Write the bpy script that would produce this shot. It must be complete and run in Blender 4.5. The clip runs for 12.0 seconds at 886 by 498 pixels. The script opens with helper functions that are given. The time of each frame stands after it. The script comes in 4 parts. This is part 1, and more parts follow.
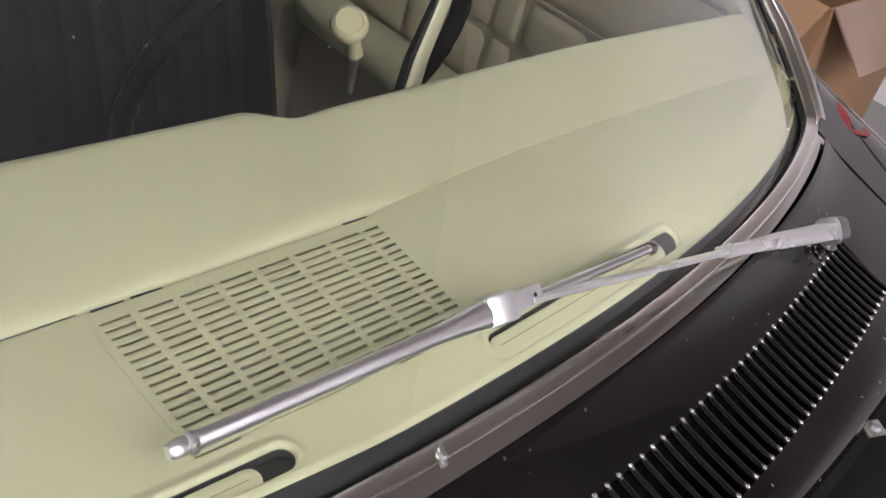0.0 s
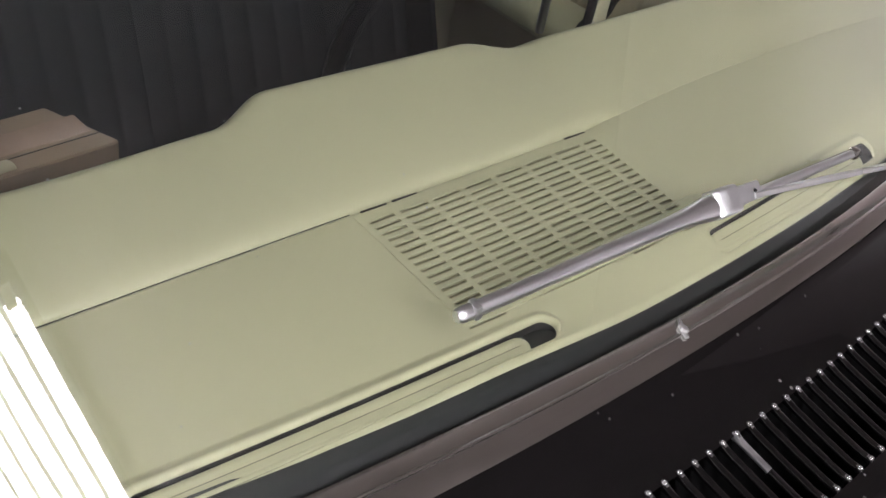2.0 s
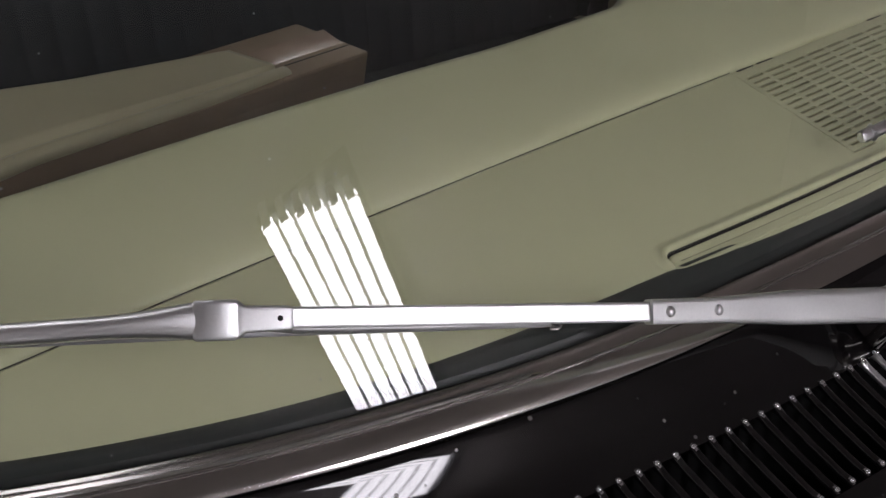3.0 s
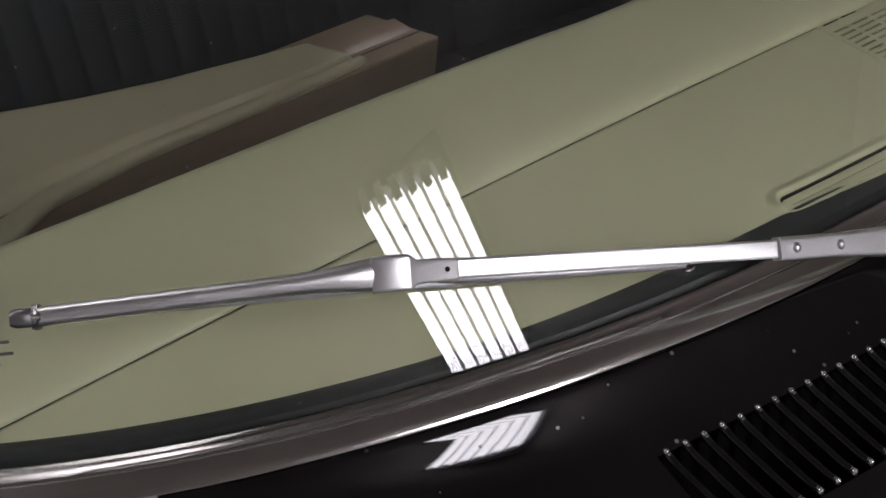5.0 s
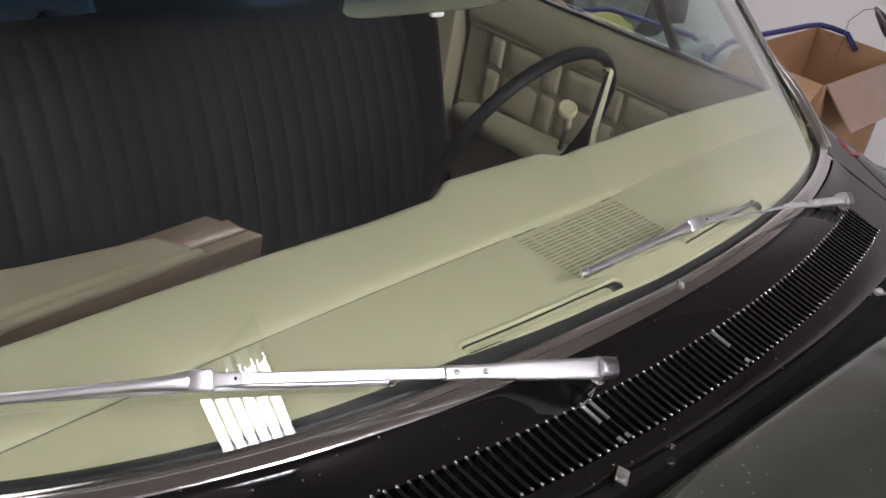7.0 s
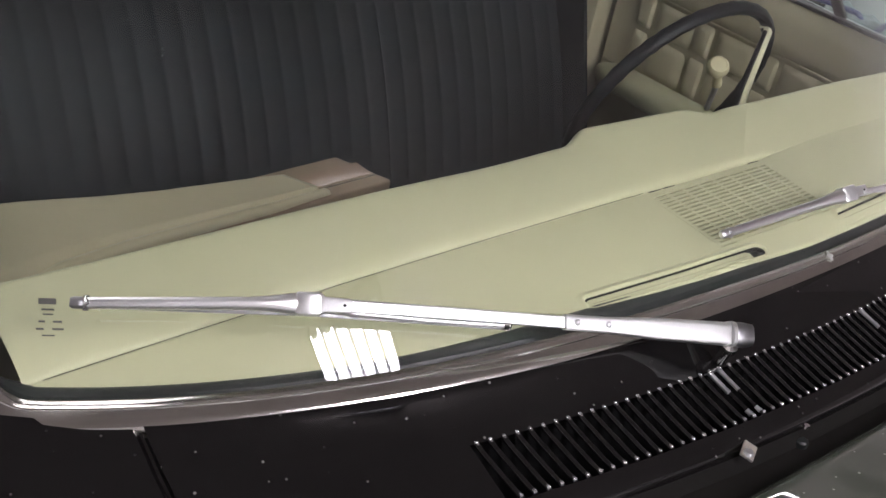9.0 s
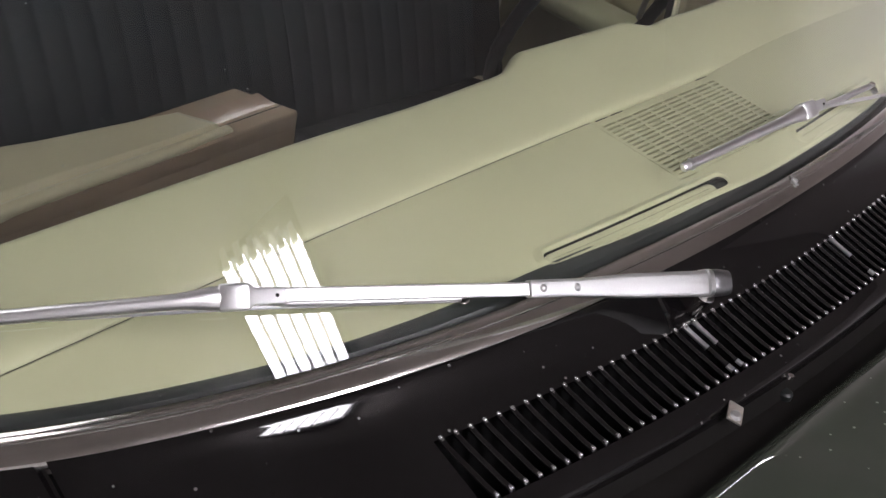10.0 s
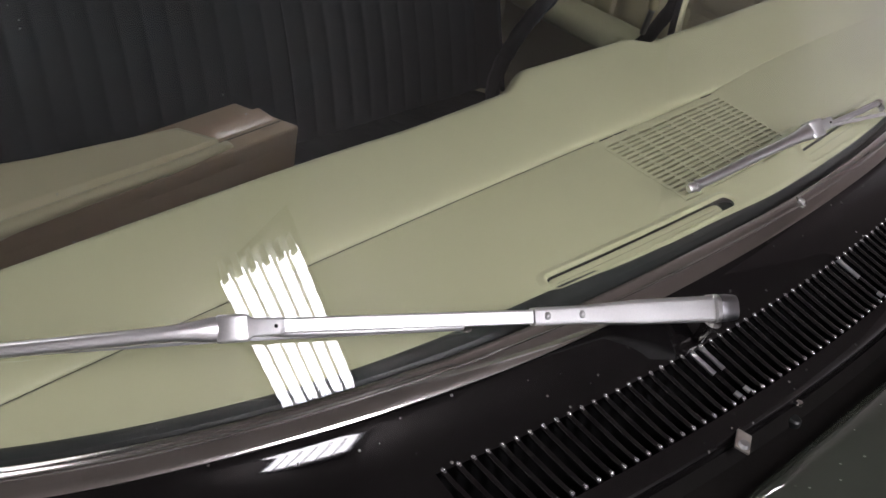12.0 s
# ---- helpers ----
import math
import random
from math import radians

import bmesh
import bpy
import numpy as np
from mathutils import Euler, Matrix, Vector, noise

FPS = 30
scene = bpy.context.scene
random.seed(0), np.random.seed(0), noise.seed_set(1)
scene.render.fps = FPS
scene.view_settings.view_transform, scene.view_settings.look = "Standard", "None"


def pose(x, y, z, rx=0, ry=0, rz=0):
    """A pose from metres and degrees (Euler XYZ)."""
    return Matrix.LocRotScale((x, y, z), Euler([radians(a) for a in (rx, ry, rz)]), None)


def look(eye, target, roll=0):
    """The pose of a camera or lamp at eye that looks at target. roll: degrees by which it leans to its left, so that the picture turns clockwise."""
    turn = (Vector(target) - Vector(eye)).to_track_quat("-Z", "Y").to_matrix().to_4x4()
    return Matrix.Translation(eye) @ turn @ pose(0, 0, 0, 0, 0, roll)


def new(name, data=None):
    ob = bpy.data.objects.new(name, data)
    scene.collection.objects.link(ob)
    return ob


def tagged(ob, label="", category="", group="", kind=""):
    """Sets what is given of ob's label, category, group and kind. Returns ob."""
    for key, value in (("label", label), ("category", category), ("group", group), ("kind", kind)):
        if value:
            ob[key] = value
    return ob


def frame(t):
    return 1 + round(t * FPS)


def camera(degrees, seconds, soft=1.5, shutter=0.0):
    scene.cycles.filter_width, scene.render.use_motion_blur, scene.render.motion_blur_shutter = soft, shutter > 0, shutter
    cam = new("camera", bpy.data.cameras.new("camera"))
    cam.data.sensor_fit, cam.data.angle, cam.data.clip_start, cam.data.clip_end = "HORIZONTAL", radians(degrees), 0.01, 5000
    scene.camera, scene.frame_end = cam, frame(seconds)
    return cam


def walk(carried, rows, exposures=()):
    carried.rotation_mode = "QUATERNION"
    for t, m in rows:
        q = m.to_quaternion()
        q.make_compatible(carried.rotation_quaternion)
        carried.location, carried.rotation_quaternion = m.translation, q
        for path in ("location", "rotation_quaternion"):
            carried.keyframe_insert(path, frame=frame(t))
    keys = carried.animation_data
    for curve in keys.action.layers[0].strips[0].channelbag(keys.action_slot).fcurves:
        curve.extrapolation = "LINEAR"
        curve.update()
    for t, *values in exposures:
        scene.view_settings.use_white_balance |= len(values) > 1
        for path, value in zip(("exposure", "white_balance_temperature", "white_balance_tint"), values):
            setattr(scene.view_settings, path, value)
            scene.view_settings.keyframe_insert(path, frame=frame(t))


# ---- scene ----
cam = camera(45.4, 12.0)
PATH = [
    (0, (-0.359, -0.426, 1.415), (0.942, 0.566, 0.263), 17.1),
    (0.5, (-0.33, -0.444, 1.412), (0.931, 0.601, 0.263), 15.2),
    (1, (-0.342, -0.446, 1.41), (0.904, 0.589, 0.238), 15.7),
    (1.5, (-0.398, -0.441, 1.412), (0.809, 0.641, 0.241), 14.8),
    (2, (-0.476, -0.443, 1.398), (0.654, 0.67, 0.18), 11.2),
    (2.5, (-0.667, -0.423, 1.396), (0.472, 0.635, 0.138), 10.9),
    (3, (-0.833, -0.42, 1.4), (0.252, 0.666, 0.118), 10.7),
    (3.5, (-0.91, -0.4, 1.399), (0.099, 0.735, 0.098), 6.2),
    (3.7, (-0.94, -0.411, 1.413), (0.048, 0.722, 0.094), 6.7),
    (5.3, (-0.889, -0.422, 1.409), (0.155, 0.686, 0.112), 4.7),
    (5.5, (-0.851, -0.424, 1.417), (0.23, 0.662, 0.131), 4.3),
    (6, (-0.812, -0.465, 1.452), (0.365, 0.612, 0.246), 7.5),
    (6.5, (-0.98, -0.59, 1.526), (0.284, 0.52, 0.444), 9.4),
    (7, (-1.101, -0.714, 1.621), (0.241, 0.403, 0.645), 10.9),
    (7.5, (-1.139, -0.8, 1.656), (0.117, 0.458, 0.739), 13.5),
    (7.7, (-1.125, -0.807, 1.639), (0.06, 0.492, 0.686), 14.0),
    (9.3, (-1.063, -0.648, 1.543), (0.108, 0.538, 0.438), 11.0),
    (9.5, (-1.056, -0.613, 1.529), (0.147, 0.503, 0.385), 10.2),
    (10, (-1.004, -0.566, 1.526), (0.241, 0.466, 0.349), 12.1),
    (10.5, (-0.988, -0.558, 1.534), (0.255, 0.474, 0.355), 12.3),
    (11, (-0.991, -0.557, 1.525), (0.254, 0.484, 0.357), 12.1),
    (11.5, (-0.99, -0.547, 1.543), (0.249, 0.48, 0.355), 11.8),
    (12, (-0.989, -0.549, 1.53), (0.257, 0.492, 0.361), 11.9),
]
walk(cam, [(t, look(eye, target, roll)) for t, eye, target, roll in PATH],
     [(0, -0.40), (1.5, -0.50), (2.0, -0.66), (2.5, -1.12), (3.0, -1.6), (3.5, -1.72), (5.5, -1.64), (6.0, -1.68), (6.5, -1.48), (7.0, -0.70), (7.7, -0.36), (9.3, -0.46), (10, -0.68), (12, -0.98)])

# ---- world and light ----
world = bpy.data.worlds.new("world")
scene.world = world
world.use_nodes = True
world.node_tree.nodes["Background"].inputs[0].default_value = (0.9, 0.95, 1.0, 1)
world.node_tree.nodes["Background"].inputs[1].default_value = 0.02

TUBE = 58.0        # emission of the fluorescent tubes
TUBE_FAR = 10.0
FILL_SIDE = 18.0
FILL_WALL = 55.0

# ---- materials ----


def nodes_of(name):
    m = bpy.data.materials.new(name)
    m.use_nodes = True
    return m, m.node_tree.nodes, m.node_tree.links, m.node_tree.nodes["Principled BSDF"]


def mat(name, color, rough=0.5, metal=0.0, vary=0.12, scale=6.0, fine=220.0, bump=0.0, bump_dist=0.001, coat=0.0, rough_vary=0.1, spec=0.5, stretch=(1, 1, 1), dark=None):
    """A plain surface with stains at a large scale and grain at a small one."""
    m, n, l, b = nodes_of(name)
    co = n.new("ShaderNodeTexCoord")
    mp = n.new("ShaderNodeMapping")
    mp.inputs["Scale"].default_value = stretch
    l.new(co.outputs["Object"], mp.inputs[0])
    big = n.new("ShaderNodeTexNoise")
    big.inputs["Scale"].default_value = scale
    big.inputs["Detail"].default_value = 6
    l.new(mp.outputs[0], big.inputs["Vector"])
    small = n.new("ShaderNodeTexNoise")
    small.inputs["Scale"].default_value = fine
    small.inputs["Detail"].default_value = 3
    l.new(mp.outputs[0], small.inputs["Vector"])
    mix = n.new("ShaderNodeMix")
    mix.data_type = "RGBA"
    c = color
    d = dark or tuple(max(0.0, v * (1 - 2 * vary)) for v in c)
    mix.inputs[6].default_value = (*d, 1)
    mix.inputs[7].default_value = (*[min(1, v * (1 + vary)) for v in c], 1)
    ad = n.new("ShaderNodeMath")
    ad.operation = "MULTIPLY_ADD"
    ad.inputs[1].default_value = 0.35
    l.new(small.outputs[0], ad.inputs[0])
    sc = n.new("ShaderNodeMath")
    sc.operation = "MULTIPLY"
    sc.inputs[1].default_value = 0.75
    l.new(big.outputs[0], sc.inputs[0])
    l.new(sc.outputs[0], ad.inputs[2])
    l.new(ad.outputs[0], mix.inputs[0])
    l.new(mix.outputs[2], b.inputs["Base Color"])
    rr = n.new("ShaderNodeMapRange")
    rr.inputs[1].default_value, rr.inputs[2].default_value = 0.3, 0.7
    rr.inputs[3].default_value, rr.inputs[4].default_value = max(0.0, rough * (1 - rough_vary)), min(1, rough * (1 + rough_vary))
    l.new(big.outputs[0], rr.inputs[0])
    l.new(rr.outputs[0], b.inputs["Roughness"])
    b.inputs["Metallic"].default_value = metal
    b.inputs["Specular IOR Level"].default_value = spec
    b.inputs["Coat Weight"].default_value = coat
    b.inputs["Coat Roughness"].default_value = 0.03
    if bump:
        bp = n.new("ShaderNodeBump")
        bp.inputs["Strength"].default_value = bump
        bp.inputs["Distance"].default_value = bump_dist
        l.new(small.outputs[0], bp.inputs["Height"])
        l.new(bp.outputs[0], b.inputs["Normal"])
    return m


def dusty_paint(name, color, rough, specks, film_most=0.009, dust=(0.32, 0.3, 0.28)):
    """Glossy black paint with grey dust specks and a thin grey film, greened for the hood."""
    m, n, l, b = nodes_of(name)
    co = n.new("ShaderNodeTexCoord")
    v = n.new("ShaderNodeTexVoronoi")
    v.inputs["Scale"].default_value = 64
    l.new(co.outputs["Object"], v.inputs["Vector"])
    wn = n.new("ShaderNodeTexNoise")
    wn.inputs["Scale"].default_value = 11
    wn.inputs["Detail"].default_value = 4
    l.new(co.outputs["Object"], wn.inputs["Vector"])
    lt = n.new("ShaderNodeMapRange")
    lt.inputs[1].default_value, lt.inputs[2].default_value = 0.105, 0.06
    l.new(v.outputs["Distance"], lt.inputs[0])
    gt = n.new("ShaderNodeMapRange")
    gt.inputs[1].default_value, gt.inputs[2].default_value = 0.40, 0.52
    l.new(wn.outputs[0], gt.inputs[0])
    mu = n.new("ShaderNodeMath")
    mu.operation = "MULTIPLY"
    l.new(lt.outputs[0], mu.inputs[0])
    l.new(gt.outputs[0], mu.inputs[1])
    film = n.new("ShaderNodeMapRange")
    film.inputs[1].default_value, film.inputs[2].default_value = 0.3, 0.75
    film.inputs[3].default_value, film.inputs[4].default_value = film_most * 0.3, film_most
    l.new(wn.outputs[0], film.inputs[0])
    ad = n.new("ShaderNodeMath")
    ad.operation = "MULTIPLY_ADD"
    ad.inputs[1].default_value = specks
    l.new(mu.outputs[0], ad.inputs[0])
    l.new(film.outputs[0], ad.inputs[2])
    mix = n.new("ShaderNodeMix")
    mix.data_type = "RGBA"
    mix.inputs[6].default_value = (*color, 1)
    mix.inputs[7].default_value = (*dust, 1)
    l.new(ad.outputs[0], mix.inputs[0])
    l.new(mix.outputs[2], b.inputs["Base Color"])
    ro = n.new("ShaderNodeMapRange")
    ro.inputs[3].default_value, ro.inputs[4].default_value = rough, 0.6
    l.new(mu.outputs[0], ro.inputs[0])
    l.new(ro.outputs[0], b.inputs["Roughness"])
    return m


def glass_mat(name, tint, shade=None):
    """Clear glass; shade: the blue sun band, from one height to another."""
    m, n, l, b = nodes_of(name)
    b.inputs["Transmission Weight"].default_value = 1.0
    b.inputs["Roughness"].default_value = 0.0
    b.inputs["IOR"].default_value = 1.58
    b.inputs["Base Color"].default_value = (*tint, 1)
    if shade:
        co = n.new("ShaderNodeTexCoord")
        # sparse dust grains on the pane
        vo = n.new("ShaderNodeTexVoronoi")
        vo.inputs["Scale"].default_value = 52
        l.new(co.outputs["Object"], vo.inputs["Vector"])
        du = n.new("ShaderNodeMapRange")
        du.inputs[1].default_value, du.inputs[2].default_value = 0.045, 0.03
        du.inputs[3].default_value, du.inputs[4].default_value = 1.0, 0.6
        l.new(vo.outputs["Distance"], du.inputs[0])
        l.new(du.outputs[0], b.inputs["Transmission Weight"])
        se = n.new("ShaderNodeSeparateXYZ")
        l.new(co.outputs["Object"], se.inputs[0])
        r = n.new("ShaderNodeMapRange")
        r.interpolation_type = "SMOOTHSTEP"
        r.inputs[1].default_value, r.inputs[2].default_value = shade
        sl = n.new("ShaderNodeMath")
        sl.operation = "MULTIPLY_ADD"
        sl.inputs[1].default_value = -0.05
        l.new(se.outputs["X"], sl.inputs[0])
        l.new(se.outputs["Z"], sl.inputs[2])
        l.new(sl.outputs[0], r.inputs[0])
        mix = n.new("ShaderNodeMix")
        mix.data_type = "RGBA"
        mix.inputs[6].default_value = (*tint, 1)
        mix.inputs[7].default_value = (0.10, 0.40, 0.62, 1)
        l.new(r.outputs[0], mix.inputs[0])
        l.new(mix.outputs[2], b.inputs["Base Color"])
    return m


def glow(name, color, strength):
    m, n, l, b = nodes_of(name)
    b.inputs["Base Color"].default_value = (0.8, 0.8, 0.8, 1)
    b.inputs["Emission Color"].default_value = (*color, 1)
    b.inputs["Emission Strength"].default_value = strength
    return m


M_DASH = mat("cream_vinyl", (0.43, 0.408, 0.262), 0.5, vary=0.04, scale=3, fine=900, bump=0.12, bump_dist=0.0004)
M_DASHPLASTIC = mat("cream_plastic", (0.445, 0.422, 0.270), 0.42, vary=0.04, scale=4, fine=700, bump=0.08, bump_dist=0.0003)
M_DOORVINYL = mat("door_vinyl", (0.42, 0.37, 0.25), 0.45, vary=0.06, scale=5, fine=500, bump=0.15, bump_dist=0.0004)
M_PILLAR = mat("pillar_vinyl", (0.25, 0.24, 0.18), 0.45, vary=0.08)
M_CREAM = mat("cream_paint", (0.55, 0.52, 0.36), 0.3, vary=0.04)
M_BLACK = mat("black_gap", (0.012, 0.012, 0.012), 0.8, vary=0.1)
M_PIT = mat("shaded_trough", (0.004, 0.004, 0.004), 0.9, vary=0.1, spec=0.05)
M_RUBBER = mat("rubber_gasket", (0.011, 0.014, 0.013), 0.45, vary=0.15, fine=300)
M_GUTTER = mat("gutter_rubber", (0.010, 0.009, 0.008), 0.7, vary=0.3, scale=30, spec=0.12)
M_SEAT = mat("black_seat_vinyl", (0.0090, 0.0114, 0.0142), 0.6, vary=0.2, spec=0.25, scale=5, fine=500, bump=0.2, bump_dist=0.0005)
M_PAINT = dusty_paint("black_paint", (0.0046, 0.0040, 0.0043), 0.045, 0.4, 0.006)
M_GLINT = mat("rib_streak_glint", (0.62, 0.62, 0.62), 0.34, 0.8, vary=0.3, scale=60, dark=(0.10, 0.10, 0.10))
M_BEAD = mat("rib_end_glint", (0.60, 0.59, 0.59), 0.22, 0.9, vary=0.2, scale=60)
# olive base and greenish film put reflected surroundings into the black hood's colour
M_HOOD = dusty_paint("dusty_hood_with_reflection", (0.036, 0.042, 0.032), 0.03, 0.35, 0.05, (0.30, 0.34, 0.27))
M_PANEL = mat("beige_vinyl", (0.50, 0.43, 0.29), 0.42, vary=0.06, scale=5, fine=700, bump=0.12, bump_dist=0.0004)
M_SACK = mat("brown_paper", (0.30, 0.19, 0.13), 0.8, vary=0.2, scale=8, bump=0.3)
M_YELLOW = mat("dull_yellow_cloth", (0.45, 0.38, 0.12), 0.8, vary=0.2, scale=9, bump=0.3)
M_TARP = mat("grey_tarpaulin", (0.24, 0.27, 0.28), 0.4, vary=0.2, scale=7, bump=0.2)
M_CHROME = mat("chrome", (0.68, 0.655, 0.625), 0.15, 1.0, vary=0.08, scale=9, fine=300, rough_vary=0.3, stretch=(0.15, 2, 2), bump=0.04, bump_dist=0.0003)
M_BLADE = mat("polished_blade", (0.93, 0.935, 0.935), 0.31, 1.0, vary=0.03, scale=20, fine=500, rough_vary=0.08)
M_STEEL = mat("brushed_steel", (0.86, 0.87, 0.865), 0.36, 1.0, vary=0.1, scale=14, fine=600, rough_vary=0.35)
M_STEELDARK = mat("dull_steel", (0.3, 0.3, 0.31), 0.35, 1.0, vary=0.2, scale=20)
M_WHEELRIM = mat("steering_rim", (0.006, 0.007, 0.009), 0.45, vary=0.2, spec=0.2)
M_CARD = mat("cardboard", (0.40, 0.235, 0.125), 0.8, vary=0.1, scale=5, fine=90, stretch=(1, 1, 6), bump=0.1)
M_CARD2 = mat("cardboard_dull", (0.29, 0.205, 0.138), 0.8, vary=0.1, scale=5, fine=90, stretch=(6, 1, 1), bump=0.1)
M_TAPE = mat("packing_tape", (0.43, 0.30, 0.23), 0.25, vary=0.12, scale=12, fine=60, bump=0.4, bump_dist=0.003)
M_WALL = mat("wall_paint", (0.79, 0.78, 0.77), 0.7, vary=0.06, scale=1.5, fine=60, bump=0.1)


def dimmed_wall(name, low, high, z0, z1):
    """White paint below; the dimmer upper wall is coloured in brown-grey, with a ragged edge between."""
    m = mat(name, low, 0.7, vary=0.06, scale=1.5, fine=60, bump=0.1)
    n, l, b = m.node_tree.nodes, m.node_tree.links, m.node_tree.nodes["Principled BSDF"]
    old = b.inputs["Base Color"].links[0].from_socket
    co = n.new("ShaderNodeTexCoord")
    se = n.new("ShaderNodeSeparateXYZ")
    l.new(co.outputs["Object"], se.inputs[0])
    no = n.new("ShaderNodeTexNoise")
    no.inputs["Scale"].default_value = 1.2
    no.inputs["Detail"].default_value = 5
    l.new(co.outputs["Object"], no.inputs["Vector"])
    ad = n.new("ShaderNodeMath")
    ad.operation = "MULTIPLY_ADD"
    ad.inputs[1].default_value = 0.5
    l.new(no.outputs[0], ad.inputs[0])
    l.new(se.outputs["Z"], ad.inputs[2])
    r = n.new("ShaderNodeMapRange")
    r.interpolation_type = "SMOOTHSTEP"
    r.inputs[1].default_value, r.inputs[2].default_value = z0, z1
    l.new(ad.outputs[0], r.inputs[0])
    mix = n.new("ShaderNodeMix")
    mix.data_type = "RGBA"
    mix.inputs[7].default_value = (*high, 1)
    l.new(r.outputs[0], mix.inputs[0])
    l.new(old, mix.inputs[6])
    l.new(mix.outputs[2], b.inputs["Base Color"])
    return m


# dim top put into the colour, so the windshield reflects no hard wall edge
M_WALL2 = dimmed_wall("dimmed_wall", (0.86, 0.83, 0.84), (0.42, 0.37, 0.36), 0.35, 0.95)
M_CEIL = mat("ceiling_board", (0.41, 0.375, 0.360), 0.7, vary=0.12, scale=2)
M_FLOOR = mat("concrete_floor", (0.24, 0.23, 0.22), 0.6, vary=0.2, scale=2, fine=80, bump=0.2)
M_TYRE = mat("tyre_rubber", (0.03, 0.03, 0.032), 0.7, vary=0.2, fine=150, bump=0.3)
M_RIM = mat("wheel_steel", (0.34, 0.33, 0.32), 0.35, 0.8, vary=0.2)
M_HEAD = mat("headliner", (0.36, 0.35, 0.27), 0.8, vary=0.06, fine=300, bump=0.2)
M_CARPET = mat("dark_carpet", (0.05, 0.035, 0.027), 0.9, vary=0.3, fine=400, bump=0.4)
M_WHITE = mat("white_enamel", (0.8, 0.8, 0.78), 0.4, vary=0.04)
M_HOUSING = mat("blackened_housing", (0.02, 0.02, 0.021), 0.6, vary=0.1)
M_BLUE = mat("blue_plastic", (0.02, 0.025, 0.16), 0.35, vary=0.1)
M_RED = mat("red_mark", (0.24, 0.02, 0.025), 0.35, vary=0.2)
M_STICK = mat("brown_stick", (0.045, 0.022, 0.02), 0.45, vary=0.2)
M_BLUECLOTH = mat("pale_cloth", (0.13, 0.15, 0.19), 0.8, vary=0.25, scale=9, fine=300, bump=0.3)
M_ZINC = mat("rusty_zinc", (0.62, 0.58, 0.52), 0.38, 0.8, vary=0.3, scale=60)
M_BAKELITE = mat("ivory_knob", (0.43, 0.385, 0.245), 0.25, vary=0.05)
M_MIRROR, _n, _l, _b = nodes_of("mirror_silver")
_b.inputs["Metallic"].default_value, _b.inputs["Roughness"].default_value, _b.inputs["Base Color"].default_value = 1, 0.02, (0.8, 0.8, 0.8, 1)
M_GLASS = glass_mat("windshield_glass", (0.93, 0.98, 0.94), (1.262, 1.302))
M_SIDEGLASS = glass_mat("side_glass", (0.70, 0.90, 0.85))
M_ETCH = mat("etched_mark", (0.10, 0.10, 0.09), 0.6)
M_TUBE = glow("tube_glow", (1.0, 0.955, 1.04), TUBE)
M_FILL_SIDE = glow("fill_glow_side", (1.0, 0.96, 1.02), FILL_SIDE)
M_FILL_WALL = glow("fill_glow_wall", (1.0, 0.96, 1.02), FILL_WALL)
M_TUBE_FAR = glow("tube_glow_far", (1.0, 0.96, 1.02), TUBE_FAR)

# ---- mesh helpers ----


def link(name, bm, material, parent=None, label="", smooth=True):
    me = bpy.data.meshes.new(name)
    bm.normal_update()
    bm.to_mesh(me)
    bm.free()
    me.materials.append(material)
    if smooth:
        for p in me.polygons:
            p.use_smooth = True
        me.set_sharp_from_angle(angle=radians(38))
    ob = new(name, me)
    if parent:
        ob.parent = parent
    if label:
        tagged(ob, label)
    return ob


def part(name, bm, material, parent, label="", smooth=True):
    return link(name, bm, material, parent, label, smooth)


def thing(name, label, category, group="", at=(0, 0, 0), kind=""):
    ob = new(name)
    ob.location = at
    return tagged(ob, label, category, group, kind)


def sheet(fn, us, vs, keep=None, closed=False):
    """A grid of fn(u, v); keep(u, v) of a face's middle says whether it is there."""
    bm = bmesh.new()
    g = [[bm.verts.new(fn(u, v)) for v in vs] for u in us]
    nu = len(us) if closed else len(us) - 1
    for i in range(nu):
        k = (i + 1) % len(us)
        for j in range(len(vs) - 1):
            if keep and not keep((us[i] + us[k]) / 2, (vs[j] + vs[j + 1]) / 2):
                continue
            bm.faces.new((g[i][j], g[k][j], g[k][j + 1], g[i][j + 1]))
    loose = [v for v in bm.verts if not v.link_faces]
    bmesh.ops.delete(bm, geom=loose, context="VERTS")
    return bm


def thick(ob, t, offset=-1, rim=True):
    s = ob.modifiers.new("thickness", "SOLIDIFY")
    s.thickness, s.offset, s.use_rim = t, offset, rim
    return ob


def span(a, b, n):
    return [a + (b - a) * i / (n - 1) for i in range(n)]


def block(sx, sy, sz, bevel=0.003, m=None, seg=2, bm=None):
    """A bevelled box about the origin, set by the matrix m."""
    own = bmesh.new()
    bmesh.ops.create_cube(own, size=1)
    bmesh.ops.scale(own, vec=(sx, sy, sz), verts=own.verts)
    if bevel:
        bmesh.ops.bevel(own, geom=own.edges[:], offset=bevel, segments=seg, affect="EDGES", profile=0.5)
    if m is not None:
        bmesh.ops.transform(own, matrix=m, verts=own.verts)
    if bm is None:
        return own
    me = bpy.data.meshes.new("tmp")
    own.to_mesh(me)
    own.free()
    bm.from_mesh(me)
    bpy.data.meshes.remove(me)
    return bm


